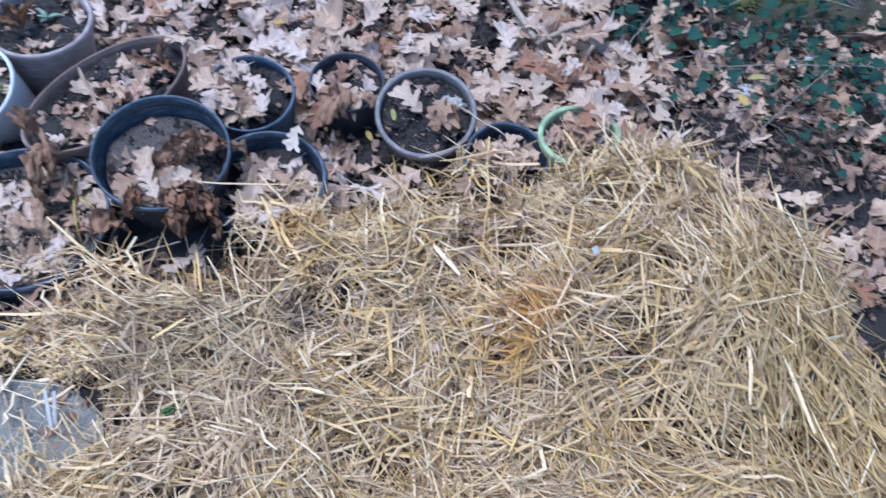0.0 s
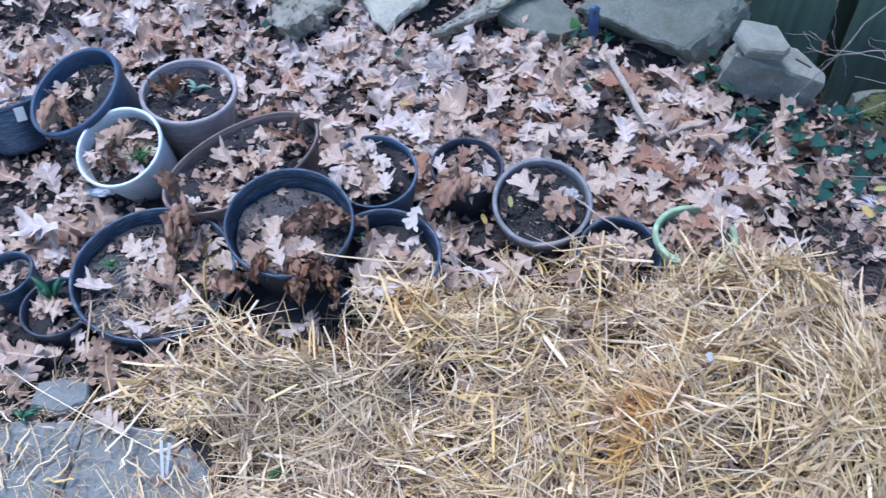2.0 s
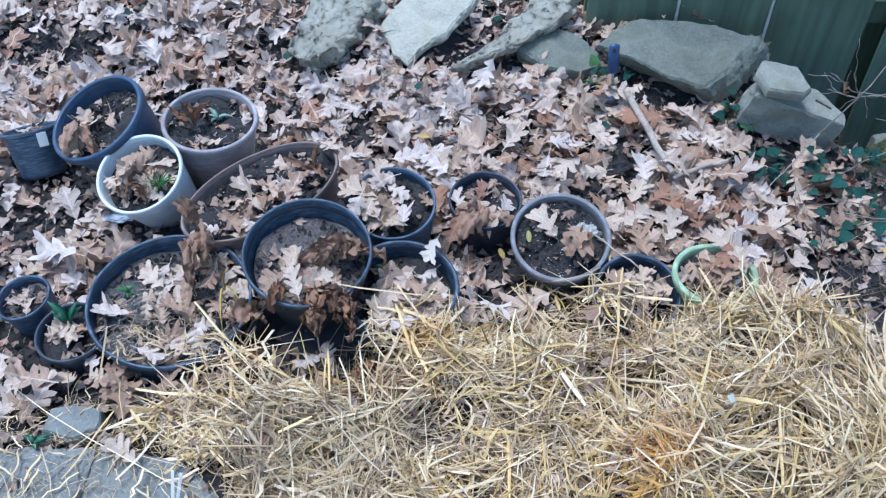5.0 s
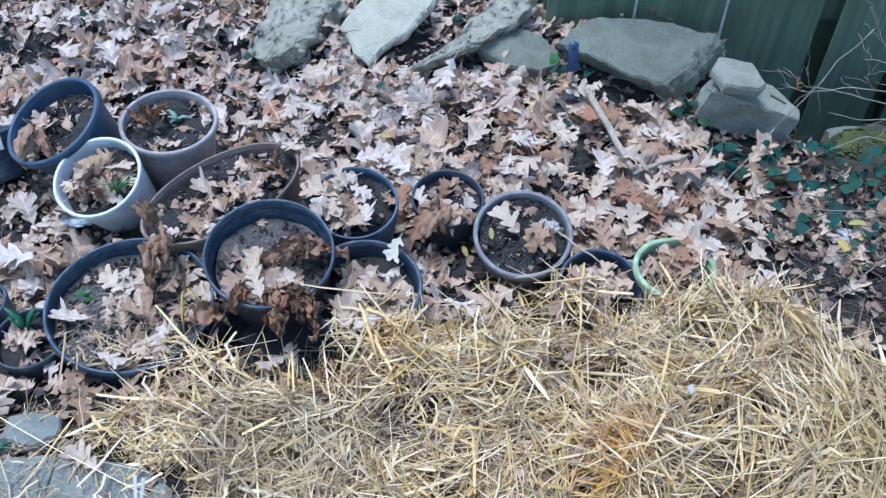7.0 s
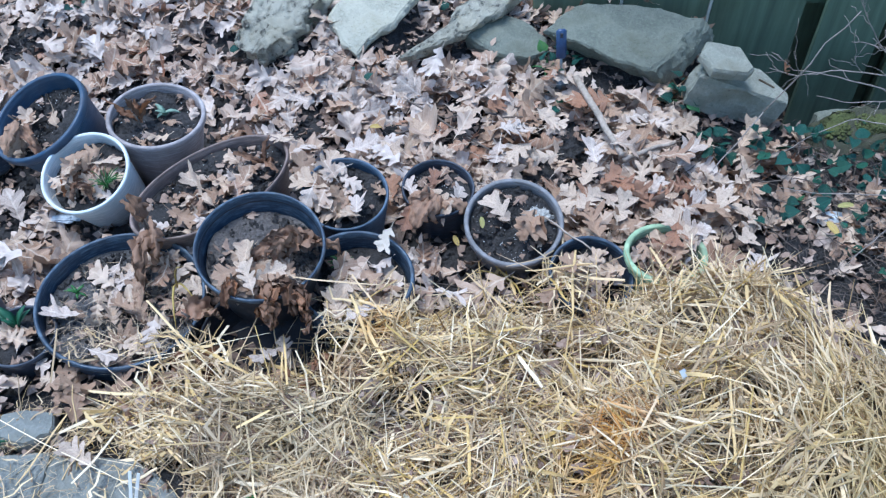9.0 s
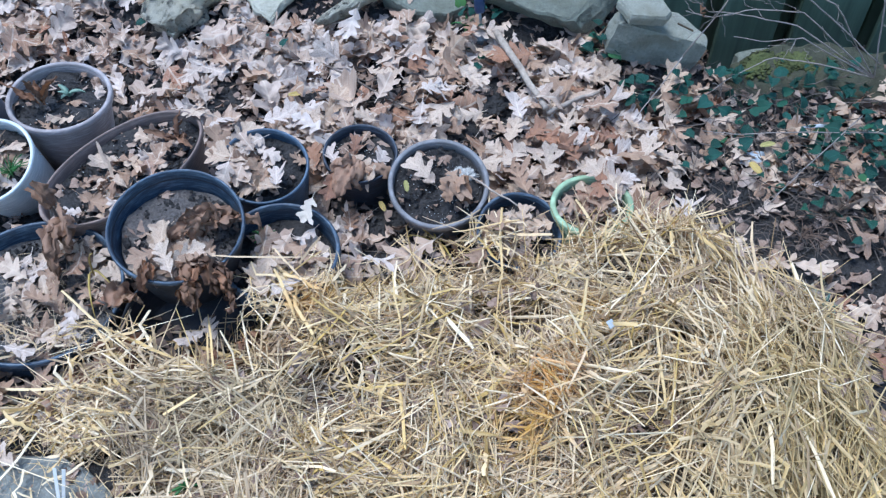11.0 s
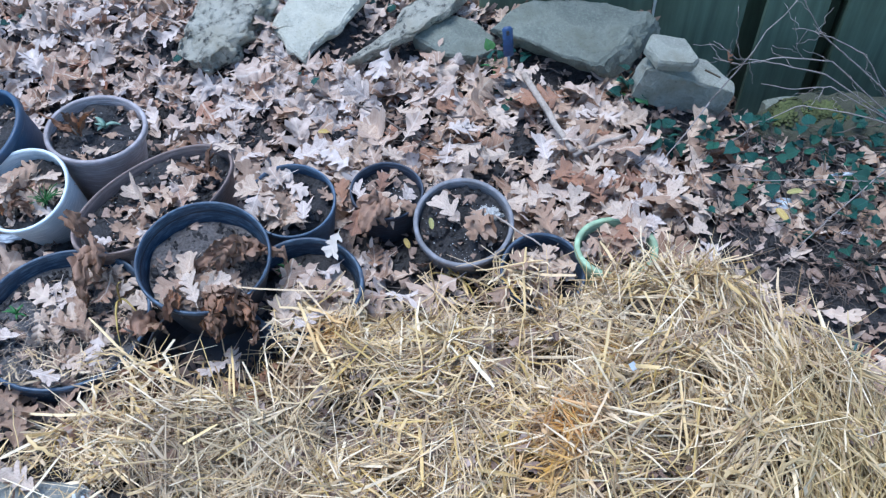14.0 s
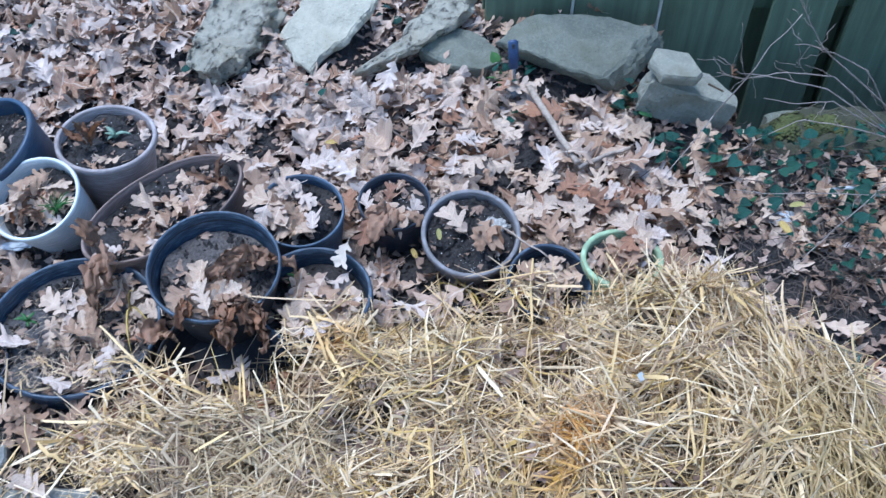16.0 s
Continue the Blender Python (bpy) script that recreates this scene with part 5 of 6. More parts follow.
# ---- wilted plants ----
def blade(r, length, width, droop, crumple, rise=70.0, pleats=3):
    """A broad limp leaf that rises from its foot, arches over and hangs, pleated, puckered and rolled at its edges; along +y."""
    n, w = 18, 11
    t = np.linspace(0, 1, n)
    ang = radians(rise) - droop * t ** 0.8
    step = length / (n - 1)
    Y, Z = np.cumsum(np.cos(ang)) * step, np.cumsum(np.sin(ang)) * step
    X0 = np.cumsum(r.normal(0, 0.22, n)) * step
    half = width / 2 * np.sin(np.pi * np.clip(0.05 + 0.90 * t ** 0.8, 0, 1)) ** 0.75
    u = np.linspace(-1, 1, w)
    roll = r.uniform(0.5, 0.9) + r.uniform(0.2, 1.5) * t
    turn = r.normal(0, 0.5) + r.normal(0, 1.2) * t
    across = np.sin(u[None] * roll[:, None]) / roll[:, None] * half[:, None]
    lift = (1 - np.cos(u[None] * roll[:, None])) * half[:, None] * r.choice([-0.9, 0.9])
    fold = 0.30 * half[:, None] * np.cos(np.pi * pleats * u[None] + r.uniform(0, 6) + 2.5 * t[:, None])
    lift = lift + 0.6 * fold + 0.28 * half[:, None] * np.abs(u)[None] ** 2 * np.sin(r.uniform(16, 30) * t[:, None] + 2 * u[None] + r.uniform(0, 6))
    c, s = np.cos(turn)[:, None], np.sin(turn)[:, None]
    side, out = across * c - lift * s, across * s + lift * c
    V = np.stack([X0[:, None] + side, Y[:, None] - out * np.sin(ang)[:, None], Z[:, None] + out * np.cos(ang)[:, None]], -1).reshape(-1, 3)
    k = Vector(r.uniform(-9, 9, 3))
    V += np.array([noise.noise_vector(Vector(v) * 60 + k) + 0.5 * noise.noise_vector(Vector(v) * 150 + k) for v in V]) * length * crumple * 0.7
    F = np.array([(i * w + j, i * w + j + 1, i * w + w + j + 1, i * w + w + j) for i in range(n - 1) for j in range(w - 1)])
    UV = np.stack([np.tile(0.5 + u * 0.5, n), np.repeat(t, w)], -1)
    return V, F, UV


def wilted(label, at, count, length, width, face=None, spread=3.1, droop=2.6, seed=0, crumple=0.06, rise=70.0, scatter=0.0, tone=None):
    """A dead plant: a stem and limp leaves round it; scatter spreads the feet of the leaves."""
    r = np.random.default_rng(seed)
    p = thing("wilted_plant", label, "dead plant", Matrix.Translation(at))
    V, F, U = tube(bend((0, 0, -0.03), (r.normal(0, 0.01), r.normal(0, 0.01), length * 0.45), 0.006, 5, seed), [0.005, 0.0045, 0.004, 0.0035, 0.002])
    stem = part("stem", mesh_from("stem", V, F, TWIG, smooth=True), p)
    for i in range(count):
        a = (face if face is not None else r.uniform(0, 6.283)) + r.uniform(-spread, spread) / (1 if face is None else 2)
        L = length * r.uniform(0.6, 1.15)
        V, F, U = blade(r, L, width * r.uniform(0.6, 1.2), droop * r.uniform(0.7, 1.35), crumple, rise * r.uniform(0.7, 1.2), int(r.integers(2, 5)))
        m = Matrix.Translation((r.normal(0, scatter), r.normal(0, scatter * 0.5), r.uniform(-0.01, length * 0.3))) @ Matrix.Rotation(a, 4, "Z")
        part("leaf", mesh_from("leaf", V, F, tone or DEAD, U, smooth=True), p if i % 2 else stem, m=m)
    return p


wilted("large dark brown wilted leaves drooping into the tub", (-0.722, 1.505, 0.13), 5, 0.20, 0.050, face=3.15, spread=1.2, droop=2.6, seed=28, crumple=0.10, rise=84.0, scatter=0.018, tone=DRAPED)
wilted("olive-brown wilted leaf standing over the tub", (-0.745, 1.52, 0.19), 2, 0.12, 0.05, face=1.2, spread=0.8, droop=1.1, seed=29, crumple=0.08, rise=85.0, tone=FADED)
wilted("crumpled brown wilted plant in the tall blue pot", (-0.345, 1.405, 0.215), 12, 0.105, 0.048, face=2.9, spread=4.6, seed=2, crumple=0.15, rise=85.0, scatter=0.028, tone=DRAPED)
wilted("shrivelled brown plant hanging over the pot rim", (-0.353, 1.285, 0.215), 15, 0.125, 0.036, face=3.2, spread=2.2, droop=2.3, seed=3, crumple=0.22, rise=38.0, scatter=0.020)
wilted("single brown leaf hanging over the pot rim", (-0.472, 1.275, 0.235), 2, 0.075, 0.034, face=3.1, spread=0.5, droop=2.2, seed=33, crumple=0.10, rise=20.0)
wilted("wilted brown leaves drooping out of the small pot", (-0.01, 1.665, 0.145), 7, 0.115, 0.062, face=3.2, spread=2.2, droop=2.3, seed=4, crumple=0.10, rise=40.0, scatter=0.03, tone=FADED)
wilted("dead upright brown stalk in the taupe pot", (-0.845, 1.91, 0.215), 6, 0.11, 0.026, droop=0.7, seed=5, crumple=0.10, rise=85.0)
wilted("dead rust-brown shoots in the oval planter", (-0.475, 1.77, 0.16), 6, 0.09, 0.024, droop=1.0, seed=6, crumple=0.10, rise=80.0)
wilted("dry curled brown leaf in the grey pot", (0.262, 1.550, 0.165), 2, 0.11, 0.066, face=3.0, spread=0.8, droop=1.9, seed=7, crumple=0.08, rise=30.0, tone=FADED)
wilted("dry leaning leaves in the navy pot", (-1.175, 1.885, 0.225), 5, 0.12, 0.040, face=3.4, spread=1.6, droop=1.6, seed=8, crumple=0.10, rise=25.0, tone=FADED)
wilted("tangle of dead brown stems in the white pot", (-0.985, 1.69, 0.165), 7, 0.08, 0.024, seed=9, crumple=0.12, scatter=0.02)
wilted("matted brown dead leaves sunk in the straw", (-0.27, 1.14, 0.10), 7, 0.06, 0.030, droop=3.0, seed=12, crumple=0.15, scatter=0.02)
wilted("matted brown dead leaves sunk in the straw", (-0.29, 1.08, 0.10), 6, 0.05, 0.028, droop=3.0, seed=13, crumple=0.15, scatter=0.02)
wilted("matted dark brown dead leaves at the foot of the tub", (-0.545, 1.165, 0.075), 8, 0.07, 0.040, droop=2.8, seed=14, crumple=0.15, scatter=0.02)
wilted("dry curled brown leaf on the front rim of the tub", (-0.575, 1.235, 0.135), 2, 0.11, 0.070, face=-0.4, spread=0.9, droop=1.8, seed=15, crumple=0.08, rise=25.0, tone=FADED)
wilted("dead pale shoots in the oval planter", (-0.62, 1.63, 0.16), 6, 0.09, 0.024, droop=2.4, seed=10, crumple=0.10, tone=FADED)


# ---- sticks and twigs ----
def stick(name, label, a, b, r0, r1, mat_, wobble=0.008, seed=0, n=7):
    V, F, U = tube(bend(a, b, wobble, n, seed), np.linspace(r0, r1, n), 7)
    return thing(name, label, "stick", data=mesh_from(name, V, F, mat_, smooth=True))


stick("stick", "pale bare stick lying on the oak leaves", (0.478, 2.325, 0.115), (0.575, 1.945, 0.085), 0.0125, 0.010, BARK, 0.0035, 1)
stick("bark_strip", "curled pale strip of bark lying on the leaves", (0.58, 1.945, 0.065), (0.76, 2.03, 0.07), 0.009, 0.005, BARK, 0.005, 14)
stick("twig", "thin grey-brown twig lying on the leaves", (-0.09, 2.27, 0.06), (0.19, 2.0, 0.05), 0.004, 0.003, TWIG, 0.01, 2)
stick("twig", "thin grey-brown twig lying on the leaves", (0.17, 2.21, 0.055), (0.40, 2.17, 0.055), 0.004, 0.0025, TWIG, 0.012, 3)
stick("twig", "thin grey-brown twig lying on the leaves", (-0.12, 2.1, 0.05), (0.12, 2.24, 0.055), 0.003, 0.002, TWIG, 0.012, 4)
stick("twig", "thin dry twig lying across the grey pot rim", (0.15, 1.70, 0.20), (0.20, 1.56, 0.16), 0.002, 0.0015, TWIG, 0.004, 5)
stick("twig", "pale dry stalk lying from the grey pot to the soil", (0.28, 1.59, 0.165), (0.40, 1.45, 0.17), 0.0030, 0.0022, BARK, 0.002, 6)

shrub = thing("bare_shrub", "leafless shrub with thin pale arching twigs", "shrub", Matrix.Translation((1.62, 1.98, 0.0)))


def twig_part(points, r0, r1, seed):
    r = np.random.default_rng(seed)
    P = np.asarray(points, float) - (1.62, 1.98, 0.0)
    t = np.linspace(0, len(P) - 1, 4 * len(P))
    Q = np.stack([np.interp(t, np.arange(len(P)), P[:, k]) for k in range(3)], -1)
    Q[1:] += np.cumsum(r.normal(0, 0.0016, (len(Q) - 1, 3)), axis=0)
    V, F, U = tube(Q, np.linspace(r0, r1, len(Q)), 5)
    limb = part("twig", mesh_from("twig", V, F, SHRUB, smooth=True), shrub)
    for k in range(len(Q) // 3):  # side shoots
        i = int(r.integers(2, len(Q) - 1))
        w = (Q[i] - Q[i - 1]) / np.linalg.norm(Q[i] - Q[i - 1]) + r.normal(0, 0.55, 3)
        L = r.uniform(0.03, 0.13)
        V, F, U = tube(bend(Q[i], Q[i] + w / np.linalg.norm(w) * L, 0.004, 6, seed * 9 + k), np.linspace(r1, 0.0006, 6), 4)
        part("side_shoot", mesh_from("side_shoot", V, F, SHRUB, smooth=True), limb)


ROOT = (1.62, 1.98, 0.10)
for k, (points, r0, r1) in enumerate((
        ([ROOT, (1.32, 1.99, 0.288), (1.14, 1.98, 0.34), (1.007, 1.97, 0.369), (0.948, 1.96, 0.424)], 0.0032, 0.0012),
        ([ROOT, (1.31, 1.98, 0.346), (1.15, 2.0, 0.355), (1.042, 2.0, 0.335), (0.962, 2.0, 0.358)], 0.0030, 0.0011),
        ([ROOT, (1.323, 1.97, 0.279), (1.211, 1.96, 0.274), (1.106, 1.96, 0.29)], 0.0028, 0.0011),
        ([ROOT, (1.40, 1.98, 0.36), (1.29, 1.98, 0.411), (1.198, 1.98, 0.443), (1.15, 1.98, 0.446)], 0.0028, 0.0011),
        ([(1.62, 1.98, 0.15), (1.36, 1.98, 0.36), (1.279, 1.98, 0.42), (1.19, 1.98, 0.507), (1.12, 1.99, 0.60)], 0.0030, 0.0012),
        ([(1.037, 1.97, 0.364), (1.014, 1.98, 0.424)], 0.0013, 0.0008),
        ([(1.231, 1.98, 0.355), (1.177, 1.98, 0.405)], 0.0013, 0.0008),
        ([ROOT, (1.43, 2.04, 0.13), (1.307, 2.07, 0.14), (1.139, 2.0, 0.12), (1.034, 1.94, 0.10)], 0.0030, 0.0014),
        ([(1.62, 1.75, 0.06), (1.304, 1.727, 0.11), (1.107, 1.744, 0.10), (1.004, 1.782, 0.09)], 0.0026, 0.0012),
        ([(1.5, 1.80, 0.10), (1.218, 1.568, 0.12), (1.06, 1.44, 0.11)], 0.0024, 0.0012),
        ([ROOT, (1.55, 2.0, 0.4), (1.42, 2.0, 0.62), (1.32, 2.0, 0.8)], 0.0034, 0.0014))):
    twig_part(points, r0 * 0.85, r1 * 0.85, 60 + k)
stick("twig", "long bare twig leaning from the stones into the leaves", (0.98, 1.98, 0.222), (1.15, 1.98, 0.55), 0.0024, 0.0014, SHRUB, 0.006, 9)
stick("twig", "thin bare twig lying from the stone over the leaves", (0.985, 1.985, 0.225), (0.83, 1.86, 0.10), 0.0022, 0.0016, SHRUB, 0.006, 10)
part("leaf", mesh_from("leaf", leaf_kinds[1][0] * 0.05, leaf_kinds[1][1], TONES[3], leaf_kinds[1][2], True), shrub, "small rust-coloured withered leaf", Matrix.Translation((0.995 - 1.62, -0.01, 0.372)) @ pose(0, 0, 0, 60, 0, 100))


# ---- ivy ----
def ivy_leaf(r):
    o = [(0, 0), (0.30, -0.12), (0.52, 0.10), (0.44, 0.40), (0.36, 0.60), (0.15, 0.80), (0, 1.0)]
    right = np.array(o) + np.concatenate([[(0, 0)], r.normal(0, 0.03, (5, 2)), [(0, 0)]])
    rib = np.stack([np.zeros(7), np.linspace(0, 1, 7)], -1)
    left = right * (-1, 1)
    V2 = np.concatenate([left, rib, right])
    F = np.array([(c * 7 + i, c * 7 + i + 1, (c + 1) * 7 + i + 1, (c + 1) * 7 + i) for c in range(2) for i in range(6)])
    x, y = V2.T
    V = np.stack([x, y, 0.35 * np.abs(x) - 0.25 * (y - 0.4) ** 2 + r.normal(0, 0.03, len(x))], -1)
    return V, F, np.stack([0.5 + x, y], -1)


ivy_meshes = [mesh_from("ivy_leaf", *(lambda q: (q[0], q[1], IVY, q[2]))(ivy_leaf(rng)), smooth=True) for _ in range(8)]
ivy = thing("ivy", "trailing dark green ivy among the leaves and stones", "ivy")
for n in range(16):
    a = np.array((rng.uniform(0.9, 1.6), rng.uniform(1.75, 2.1), 0.05))
    b = a + (rng.normal(0, 0.2), rng.normal(0, 0.12), 0.03)
    V, F, U = tube(bend(a, b, 0.02, 7, n + 50), np.linspace(0.0022, 0.0012, 7), 5)
    part("stem", mesh_from("stem", V, F, TWIG, smooth=True), ivy)
SPOTS = [(0.813, 2.25, 0.035, 14), (0.79, 2.21, 0.03, 8), (0.90, 2.055, 0.03, 8), (0.88, 1.99, 0.035, 10), (0.972, 1.93, 0.05, 12), (1.023, 2.02, 0.05, 10), (1.15, 2.06, 0.05, 10), (1.228, 1.96, 0.06, 16), (1.166, 1.86, 0.06, 14), (1.22, 1.67, 0.05, 12), (1.30, 1.74, 0.07, 18),
         (0.97, 1.63, 0.03, 5), (0.96, 1.75, 0.04, 4), (1.264, 1.503, 0.05, 12), (1.41, 1.61, 0.07, 30), (1.46, 1.84, 0.12, 40), (1.40, 1.70, 0.09, 28), (1.56, 1.58, 0.10, 34), (1.58, 1.98, 0.10, 30), (1.36, 1.36, 0.06, 8), (1.15, 1.62, 0.08, 6),
         (1.30, 2.02, 0.05, 7), (1.43, 1.99, 0.06, 9), (0.40, 2.37, 0.05, 8), (0.47, 2.42, 0.04, 7), (0.36, 2.22, 0.04, 4), (-0.02, 2.78, 0.05, 4), (-0.28, 2.36, 0.03, 3), (-0.72, 2.50, 0.03, 3), (-1.30, 2.66, 0.03, 3)]
for cx, cy, s, count in SPOTS:
    for _ in range(int(count * 0.7 + 1)):
        x, y = rng.normal(cx, s), rng.normal(cy, s)
        size = rng.uniform(0.018, 0.046) if cx > 0.7 else rng.uniform(0.022, 0.042)
        m = Matrix.Translation((x, y, float(ground_h(x, y)) + rng.uniform(0.03, 0.12))) @ Euler((rng.normal(0.3, 0.4), rng.normal(0, 0.35), rng.uniform(0, 6.283))).to_matrix().to_4x4() @ Matrix.Scale(size, 4)
        part("ivy_leaf", ivy_meshes[int(rng.integers(8))], ivy, m=m)


# ---- small things ----
def ribbon(points, width, mat_, name, thick=0.0012):
    """A flat strip with a little thickness along points."""
    P = np.asarray(points, float)
    T = np.gradient(P, axis=0)
    S = np.cross(T, (0, 0, 1.0))
    S /= np.linalg.norm(S, axis=1)[:, None] + 1e-9
    w = width / 2 * np.sin(np.linspace(0.25, np.pi - 0.12, len(P)))[:, None]
    up = np.array([0, 0, thick])
    V = np.concatenate([P - S * w, P + up * 2, P + S * w, P - up])
    n = len(P)
    F = np.array([(a * n + i, a * n + i + 1, b * n + i + 1, b * n + i) for a, b in ((0, 1), (1, 2), (2, 3), (3, 0)) for i in range(n - 1)])
    return mesh_from(name, V, F, mat_, np.tile([[0.5, 0.5]], (len(V), 1)), smooth=True)


trowel = thing("hand_trowel", "hand trowel stuck in the leaves by its blade, blue grip up", "trowel", Matrix.Translation((0.428, 2.36, 0.135)) @ pose(0, 0, 0, -6, -5, 0))
bm = box((-0.017, -0.009, 0.03), (0.017, 0.009, 0.135), 0.007)
grip = part("grip", from_bm("grip", bm, TOOL_BLUE, True), trowel, "dark blue plastic grip")
part("hang_hole", from_bm("hang_hole", box((-0.005, -0.0105, 0.108), (0.005, -0.0085, 0.124), 0.0008), BLACK), grip)
V, F, U = tube([(0, 0, 0.04), (0, 0, 0.0), (0, 0, -0.04)], [0.005, 0.005, 0.005], 8)
part("shank", mesh_from("shank", V, F, STEEL, smooth=True), trowel)
part("blade", mesh_from("blade", *(lambda q: (q[0], q[1]))(lathe([(0.002, -0.15), (0.026, -0.09), (0.028, -0.03), (0.027, -0.03), (0.025, -0.09), (0.001, -0.148)], 20, squash=(1, 0.25))), STEEL, smooth=True), trowel)

marker = thing("plant_label", "two blank white plastic strips standing by the flagstone", "plant label", Matrix.Translation((-0.628, 0.815, 0.05)) @ pose(0, 0, 0, -38, 4, 0))
for lean in (-5, 6):
    part("strip", from_bm("strip", box((-0.0036, -0.0008, -0.03), (0.0036, 0.0008, 0.07), 0.0006), TAG), marker, m=pose(0.0007 * lean, 0.0004 * lean, 0, lean, lean, 0))
marker = thing("plant_label", "blank white tag stuck on the small blue pot", "plant label", Matrix.Translation((-1.329, 1.921, 0.152)) @ pose(0, 0, 0, -26, -12, 0) @ pose(0, 0, 0, 0, 0, 46))
part("strip", from_bm("strip", box((-0.014, -0.0008, -0.021), (0.014, 0.0008, 0.021), 0.0006), TAG), marker)

chip = thing("plastic_scrap", "small blue-white plastic scrap lying in the straw", "litter", Matrix.Translation((0.490, 0.938, 0.333)) @ pose(0, 0, 0, 30, 20, 40))
part("flake", from_bm("flake", box((-0.010, -0.008, -0.001), (0.010, 0.008, 0.001), 0.0008), FILM), chip)


def crumpled(name, label, at, size, mat_, seed, stretch=(1, 1, 0.35), rounded=False):
    bm = bmesh.new()
    bmesh.ops.create_icosphere(bm, subdivisions=5 if rounded else 3, radius=1)
    for v in bm.verts:
        d = 1 + (0.12 * noise.noise(v.co * 17) if rounded else 0) + 0.45 * noise.noise(v.co * 2.2 + Vector((seed, 0, 0))) + 0.22 * noise.noise(v.co * 6 + Vector((0, seed, 0)))
        v.co = Vector((v.co.x * stretch[0], v.co.y * stretch[1], v.co.z * stretch[2])) * d * size
    return thing(name, label, "litter", Matrix.Translation(at), data=from_bm(name, bm, mat_, rounded))


crumpled("plastic_film", "crumpled blue-white plastic film among the leaves", (1.16, 1.72, 0.03), 0.045, FILM, 3, (1.3, 0.6, 0.25))
crumpled("plastic_scrap", "broken pale blue plastic rim piece on the soil", (-1.06, 1.715, 0.03), 0.03, FILM, 5, (1.4, 0.5, 0.3))
crumpled("dried_clump", "pale grey dried root clump in the grey pot", (0.275, 1.59, 0.158), 0.026, plain_material("dry_root_fibre", (0.44, 0.43, 0.40), 0.9, 0.5, 120, 0.006), 7, (1.4, 0.9, 0.6), True)
crumpled("cord_scrap", "short scrap of blue cord among the ivy", (1.36, 1.79, 0.08), 0.02, FILM, 9, (2.2, 0.25, 0.2))
for k, (at, s, st) in enumerate((((0.43, 2.06, 0.0), 0.06, (1.2, 1, 0.6)), ((-0.50, 2.14, 0.0), 0.07, (1.3, 1, 0.4)), ((-1.40, 1.50, 0.0), 0.08, (1.3, 1, 0.4)), ((1.03, 1.60, 0.0), 0.07, (1.3, 1, 0.4)), ((-1.70, 3.0, 0.1), 0.2, (1.5, 1, 0.5)))):
    crumpled("soil_clod", "dark damp clod of bare soil", at, s * 0.8, SOIL, 20 + k, st, True)

# a pale upturned oak leaf on the edge of the side pot
cream = oak_leaf(np.random.default_rng(12), 3, 0.1, 0.15, 0.0, 0.3)
thing("oak_leaf", "pale cream oak leaf caught upright on a pot rim", "leaf", Matrix.Translation((-0.121, 1.464, 0.20)) @ pose(0, 0, 0, 38, -6, 0) @ pose(0, 0, 0, 0, 0, 150) @ Matrix.Scale(0.070, 4),
      data=mesh_from("oak_leaf", cream[0], cream[1], plain_material("cream_leaf", (0.60, 0.52, 0.43), 0.7, 0.12, 60), cream[2], True))

# earth crumbs, leaf scraps and fine roots over bare ground and in the pots
bits, scraps = [], []
scrap_kinds = []
for k in range(8):
    a = np.sort(rng.uniform(0, 6.283, 8))
    q = rng.uniform(0.3, 0.6, 8)
    V = np.concatenate([np.stack([q * np.cos(a), q * np.sin(a), rng.normal(0, 0.12, 8)], -1), [(0, 0, 0.08)]])
    scrap_kinds.append((V, np.array([(8, i, (i + 1) % 8) for i in range(8)]), np.full((9, 2), 0.3)))
n = 26000
x, y = rng.uniform(-2.0, 1.9, n), rng.uniform(1.0, 3.0, n)
ok = straw_h(x, y) < 0.01
x, y = x[ok], y[ok]
n = len(x)
lump = (np.array([(1, 0, 0), (0, 1, 0), (-1, 0, 0), (0, -1, 0), (0, 0, 1), (0, 0, -1)], float), np.array([(0, 1, 4), (1, 2, 4), (2, 3, 4), (3, 0, 4), (1, 0, 5), (2, 1, 5), (3, 2, 5), (0, 3, 5)]), np.zeros((6, 2)))
kinds = [(lump[0] * rng.uniform(0.5, 1.3, (6, 3)), lump[1], lump[2]) for _ in range(6)]
size = np.clip(rng.lognormal(-5.25, 0.55, n), 0.002, 0.022)
bits += batch(kinds, rng.integers(0, 6, n), turns(n, rng, 1, 1), np.stack([x, y, ground_h(x, y) + size * 0.3], -1), size)
for q, m, r, sq, zs, rs in POTS:
    if q.name.startswith("black_pot"):
        continue
    n = int(17000 * rs * rs)
    a, d = rng.uniform(0, 6.283, n), rs * 0.97 * np.sqrt(rng.uniform(0, 1, n))
    P = np.array([m @ Vector((float(u), float(v), zs + 0.002)) for u, v in zip(d * np.cos(a) * sq[0], d * np.sin(a) * sq[1])])
    size = np.clip(rng.lognormal(-5.2, 0.55, n), 0.002, 0.016)
    bits += batch(kinds, rng.integers(0, 6, n), turns(n, rng, 1, 1), P, size)
    k = n // 9 + 4
    scraps += batch(scrap_kinds, rng.integers(0, 8, k), turns(k, rng, 0.4, 0.4), P[rng.integers(0, n, k)] + (0, 0, 0.004), rng.uniform(0.012, 0.04, k))
V, F, U = join(bits)
thing("soil_crumbs", "dark crumbs and clods of damp soil", "soil", kind="stuff", data=mesh_from("soil_crumbs", V, F, POT_SOIL))
n = 9000
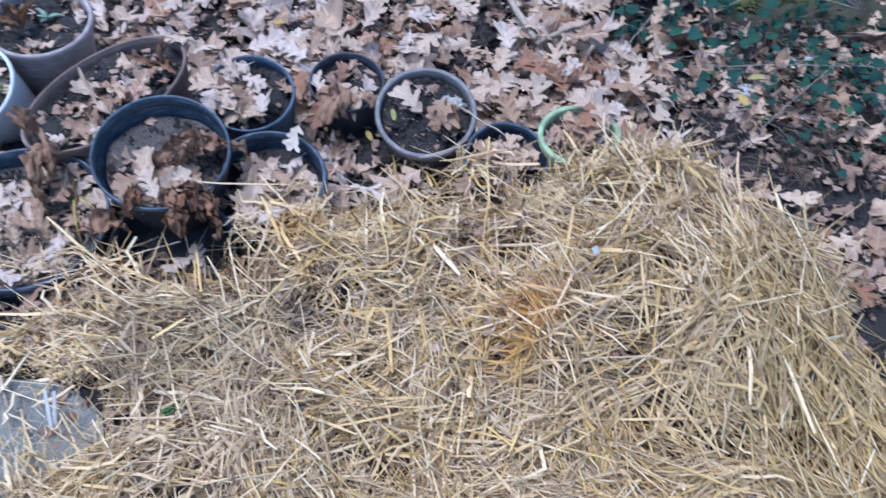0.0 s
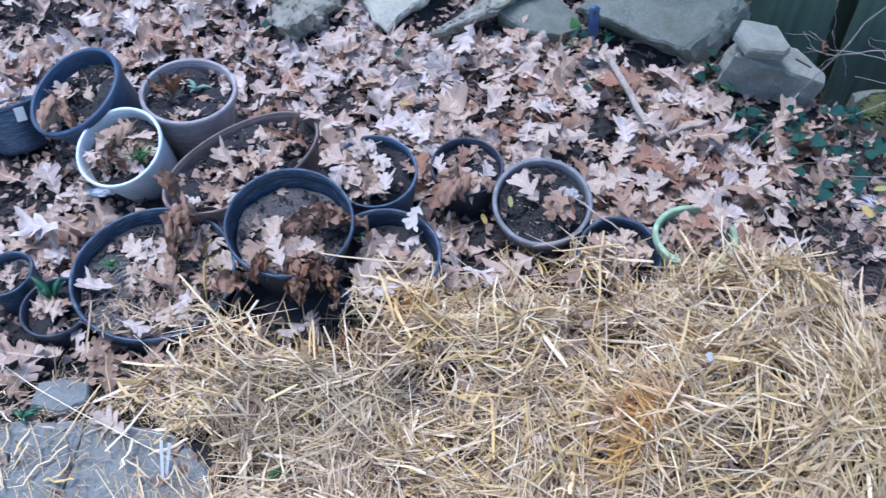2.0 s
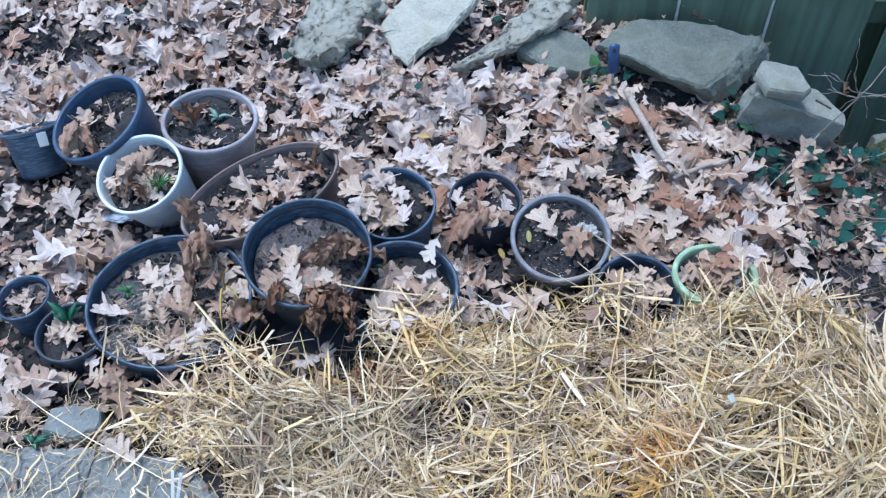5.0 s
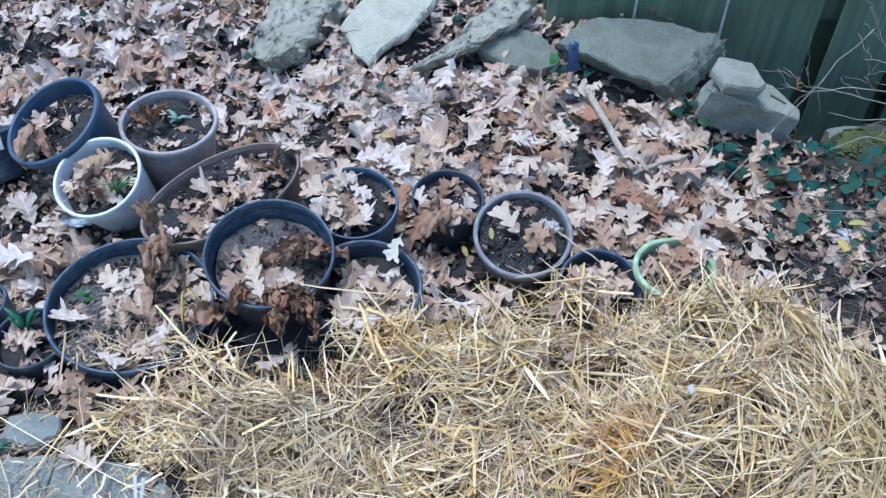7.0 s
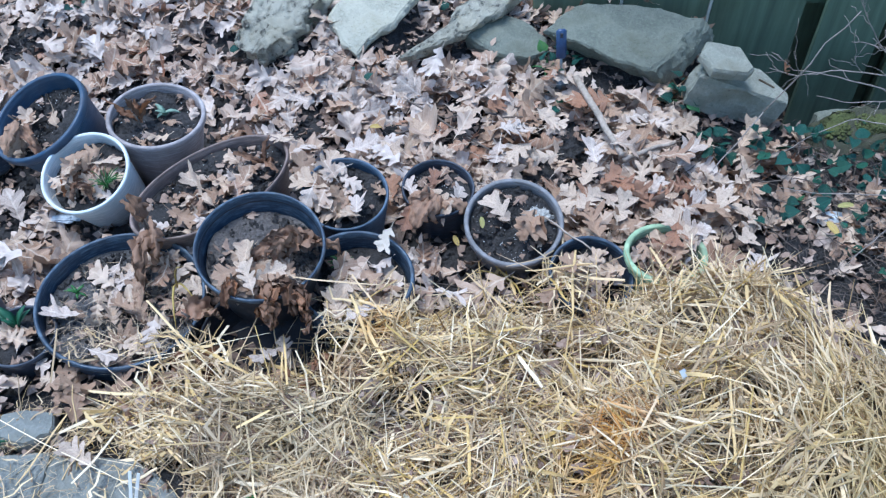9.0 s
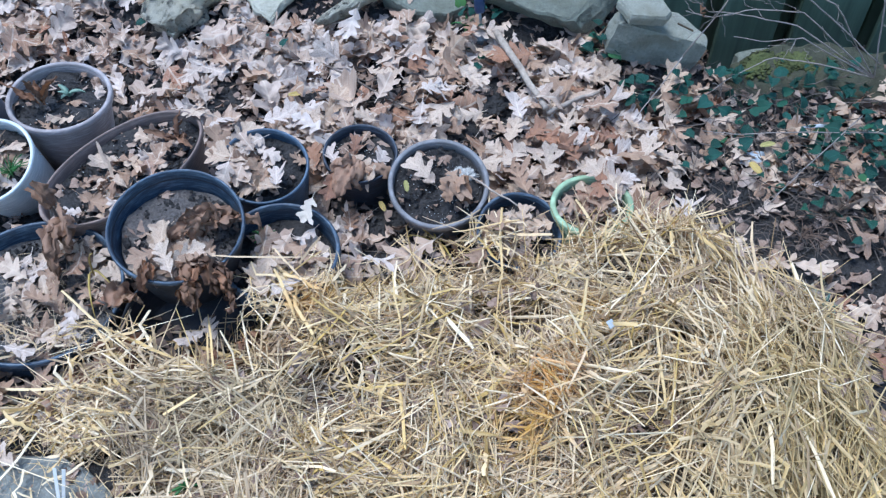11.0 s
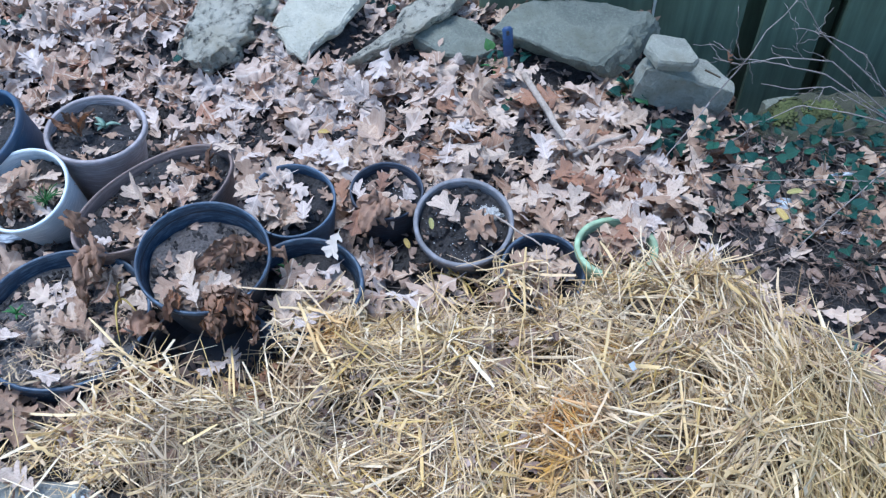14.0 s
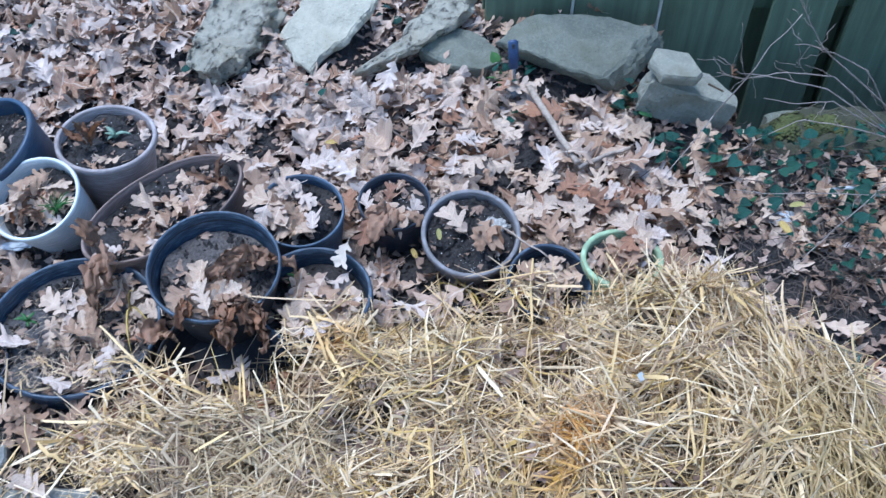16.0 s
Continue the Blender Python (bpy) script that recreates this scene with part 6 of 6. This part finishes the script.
x, y = rng.uniform(-2.0, 1.9, n), rng.uniform(0.75, 3.0, n)
ok = straw_h(x, y) < 0.2
x, y = x[ok], y[ok]
n = len(x)
scraps += batch(scrap_kinds, rng.integers(0, 8, n), turns(n, rng, 0.5, 0.5), np.stack([x, y, np.where(straw_h(x, y) > 0.01, np.maximum(straw_h(x, y), ground_h(x, y)), ground_h(x, y)) + 0.02], -1), rng.uniform(0.012, 0.04, n))
V, F, U = join(scraps)
thing("leaf_scraps", "small broken brown scraps of dry leaf", "leaf scraps", kind="stuff", data=mesh_from("leaf_scraps", V, F, SCRAP, U, smooth=True))
n = 780
x, y = np.r_[rng.uniform(-1.8, 1.9, 440), rng.uniform(0.95, 1.60, n - 440)], np.r_[rng.uniform(1.3, 3.0, 440), rng.uniform(1.30, 2.10, n - 440)]
fine = [tube(bend((-0.5, 0, 0), (0.5, 0, 0), 0.05, 6, 300 + k), np.full(6, 0.007), 4) for k in range(8)]
V, F, U = join(batch(fine, rng.integers(0, 8, n), turns(n, rng, 0.3, 0.15), np.stack([x, y, ground_h(x, y) + rng.uniform(0.01, 0.05, n)], -1), rng.uniform(0.05, 0.18, n)))
thing("fine_twigs", "thin dry twigs and leaf stalks strewn over the leaves", "twigs", kind="stuff", data=mesh_from("fine_twigs", V, F, TWIG, smooth=True))


def sprig(label, at, count, length, width, mat_, seed, lean=0.7, name="weed"):
    r = np.random.default_rng(seed)
    p = thing(name, label, "weed", Matrix.Translation(at))
    for i in range(count):
        a, L, t = r.uniform(0, 6.283), length * r.uniform(0.6, 1.2), lean * r.uniform(0.3, 1.2)
        s = np.linspace(0, 1, 6)[:, None]
        d = np.array([math.cos(a), math.sin(a), 0])
        P = d * L * np.sin(t * s) * s + np.array([0, 0, 1]) * L * s * np.cos(t * s)
        part("leaf", ribbon(P, width, mat_, "leaf"), p)
    return p


IVY_STEM = plain_material("teal_weed", (0.05, 0.13, 0.11), 0.6)
sprig("tuft of green grass growing in the white pot", (-0.90, 1.70, 0.155), 34, 0.06, 0.003, WEED, 1, 0.9, "grass_tuft")
sprig("small green weeds in the side pot", (-0.235, 1.435, 0.125), 16, 0.035, 0.009, WEED, 2, 1.2)
sprig("young green seedling in a small black pot", (-1.02, 1.27, 0.07), 5, 0.085, 0.026, LEAF_GREEN, 3, 0.7, "seedling")
sprig("small green weed in the tub", (-0.87, 1.32, 0.14), 9, 0.03, 0.008, WEED, 4, 1.2)
sprig("small green weed by the trowel", (0.39, 2.40, 0.08), 14, 0.05, 0.014, WEED, 5, 1.2)
sprig("pale green weed in the taupe pot", (-0.79, 1.96, 0.215), 6, 0.04, 0.018, plain_material("pale_sage", (0.25, 0.36, 0.27), 0.6), 6, 1.3)
sprig("small teal-green weed at the edge of the straw", (1.09, 1.12, 0.06), 14, 0.05, 0.012, IVY_STEM, 10, 1.2)
sprig("low green weed at the edge of the flagstone", (-0.985, 0.945, 0.04), 6, 0.04, 0.014, LEAF_GREEN, 17, 1.4)
sprig("small green weed beside the straw", (-0.37, 0.80, 0.08), 8, 0.03, 0.01, WEED, 7, 1.2)
ROOTS = plain_material("brown_dead_stems", (0.17, 0.115, 0.085), 0.8, 0.5, 60)
sprig("tangle of thin brown dead stems on bare soil", (1.17, 1.40, 0.01), 20, 0.11, 0.0022, ROOTS, 18, 1.7, "dead_stems")
sprig("tangle of thin brown dead stems on bare soil", (1.27, 1.45, 0.01), 18, 0.11, 0.0022, ROOTS, 19, 1.7, "dead_stems")
GRASS = plain_material("yellow_dry_grass", (0.46, 0.33, 0.09), 0.6, 0.3, 40)
sprig("dry yellow grass blades arching over the soil", (0.20, 1.46, 0.01), 7, 0.13, 0.006, GRASS, 8, 1.7, "dry_grass")
sprig("dry yellow grass blades arching over the tub", (-0.64, 1.36, 0.12), 3, 0.13, 0.006, GRASS, 9, 1.5, "dry_grass")
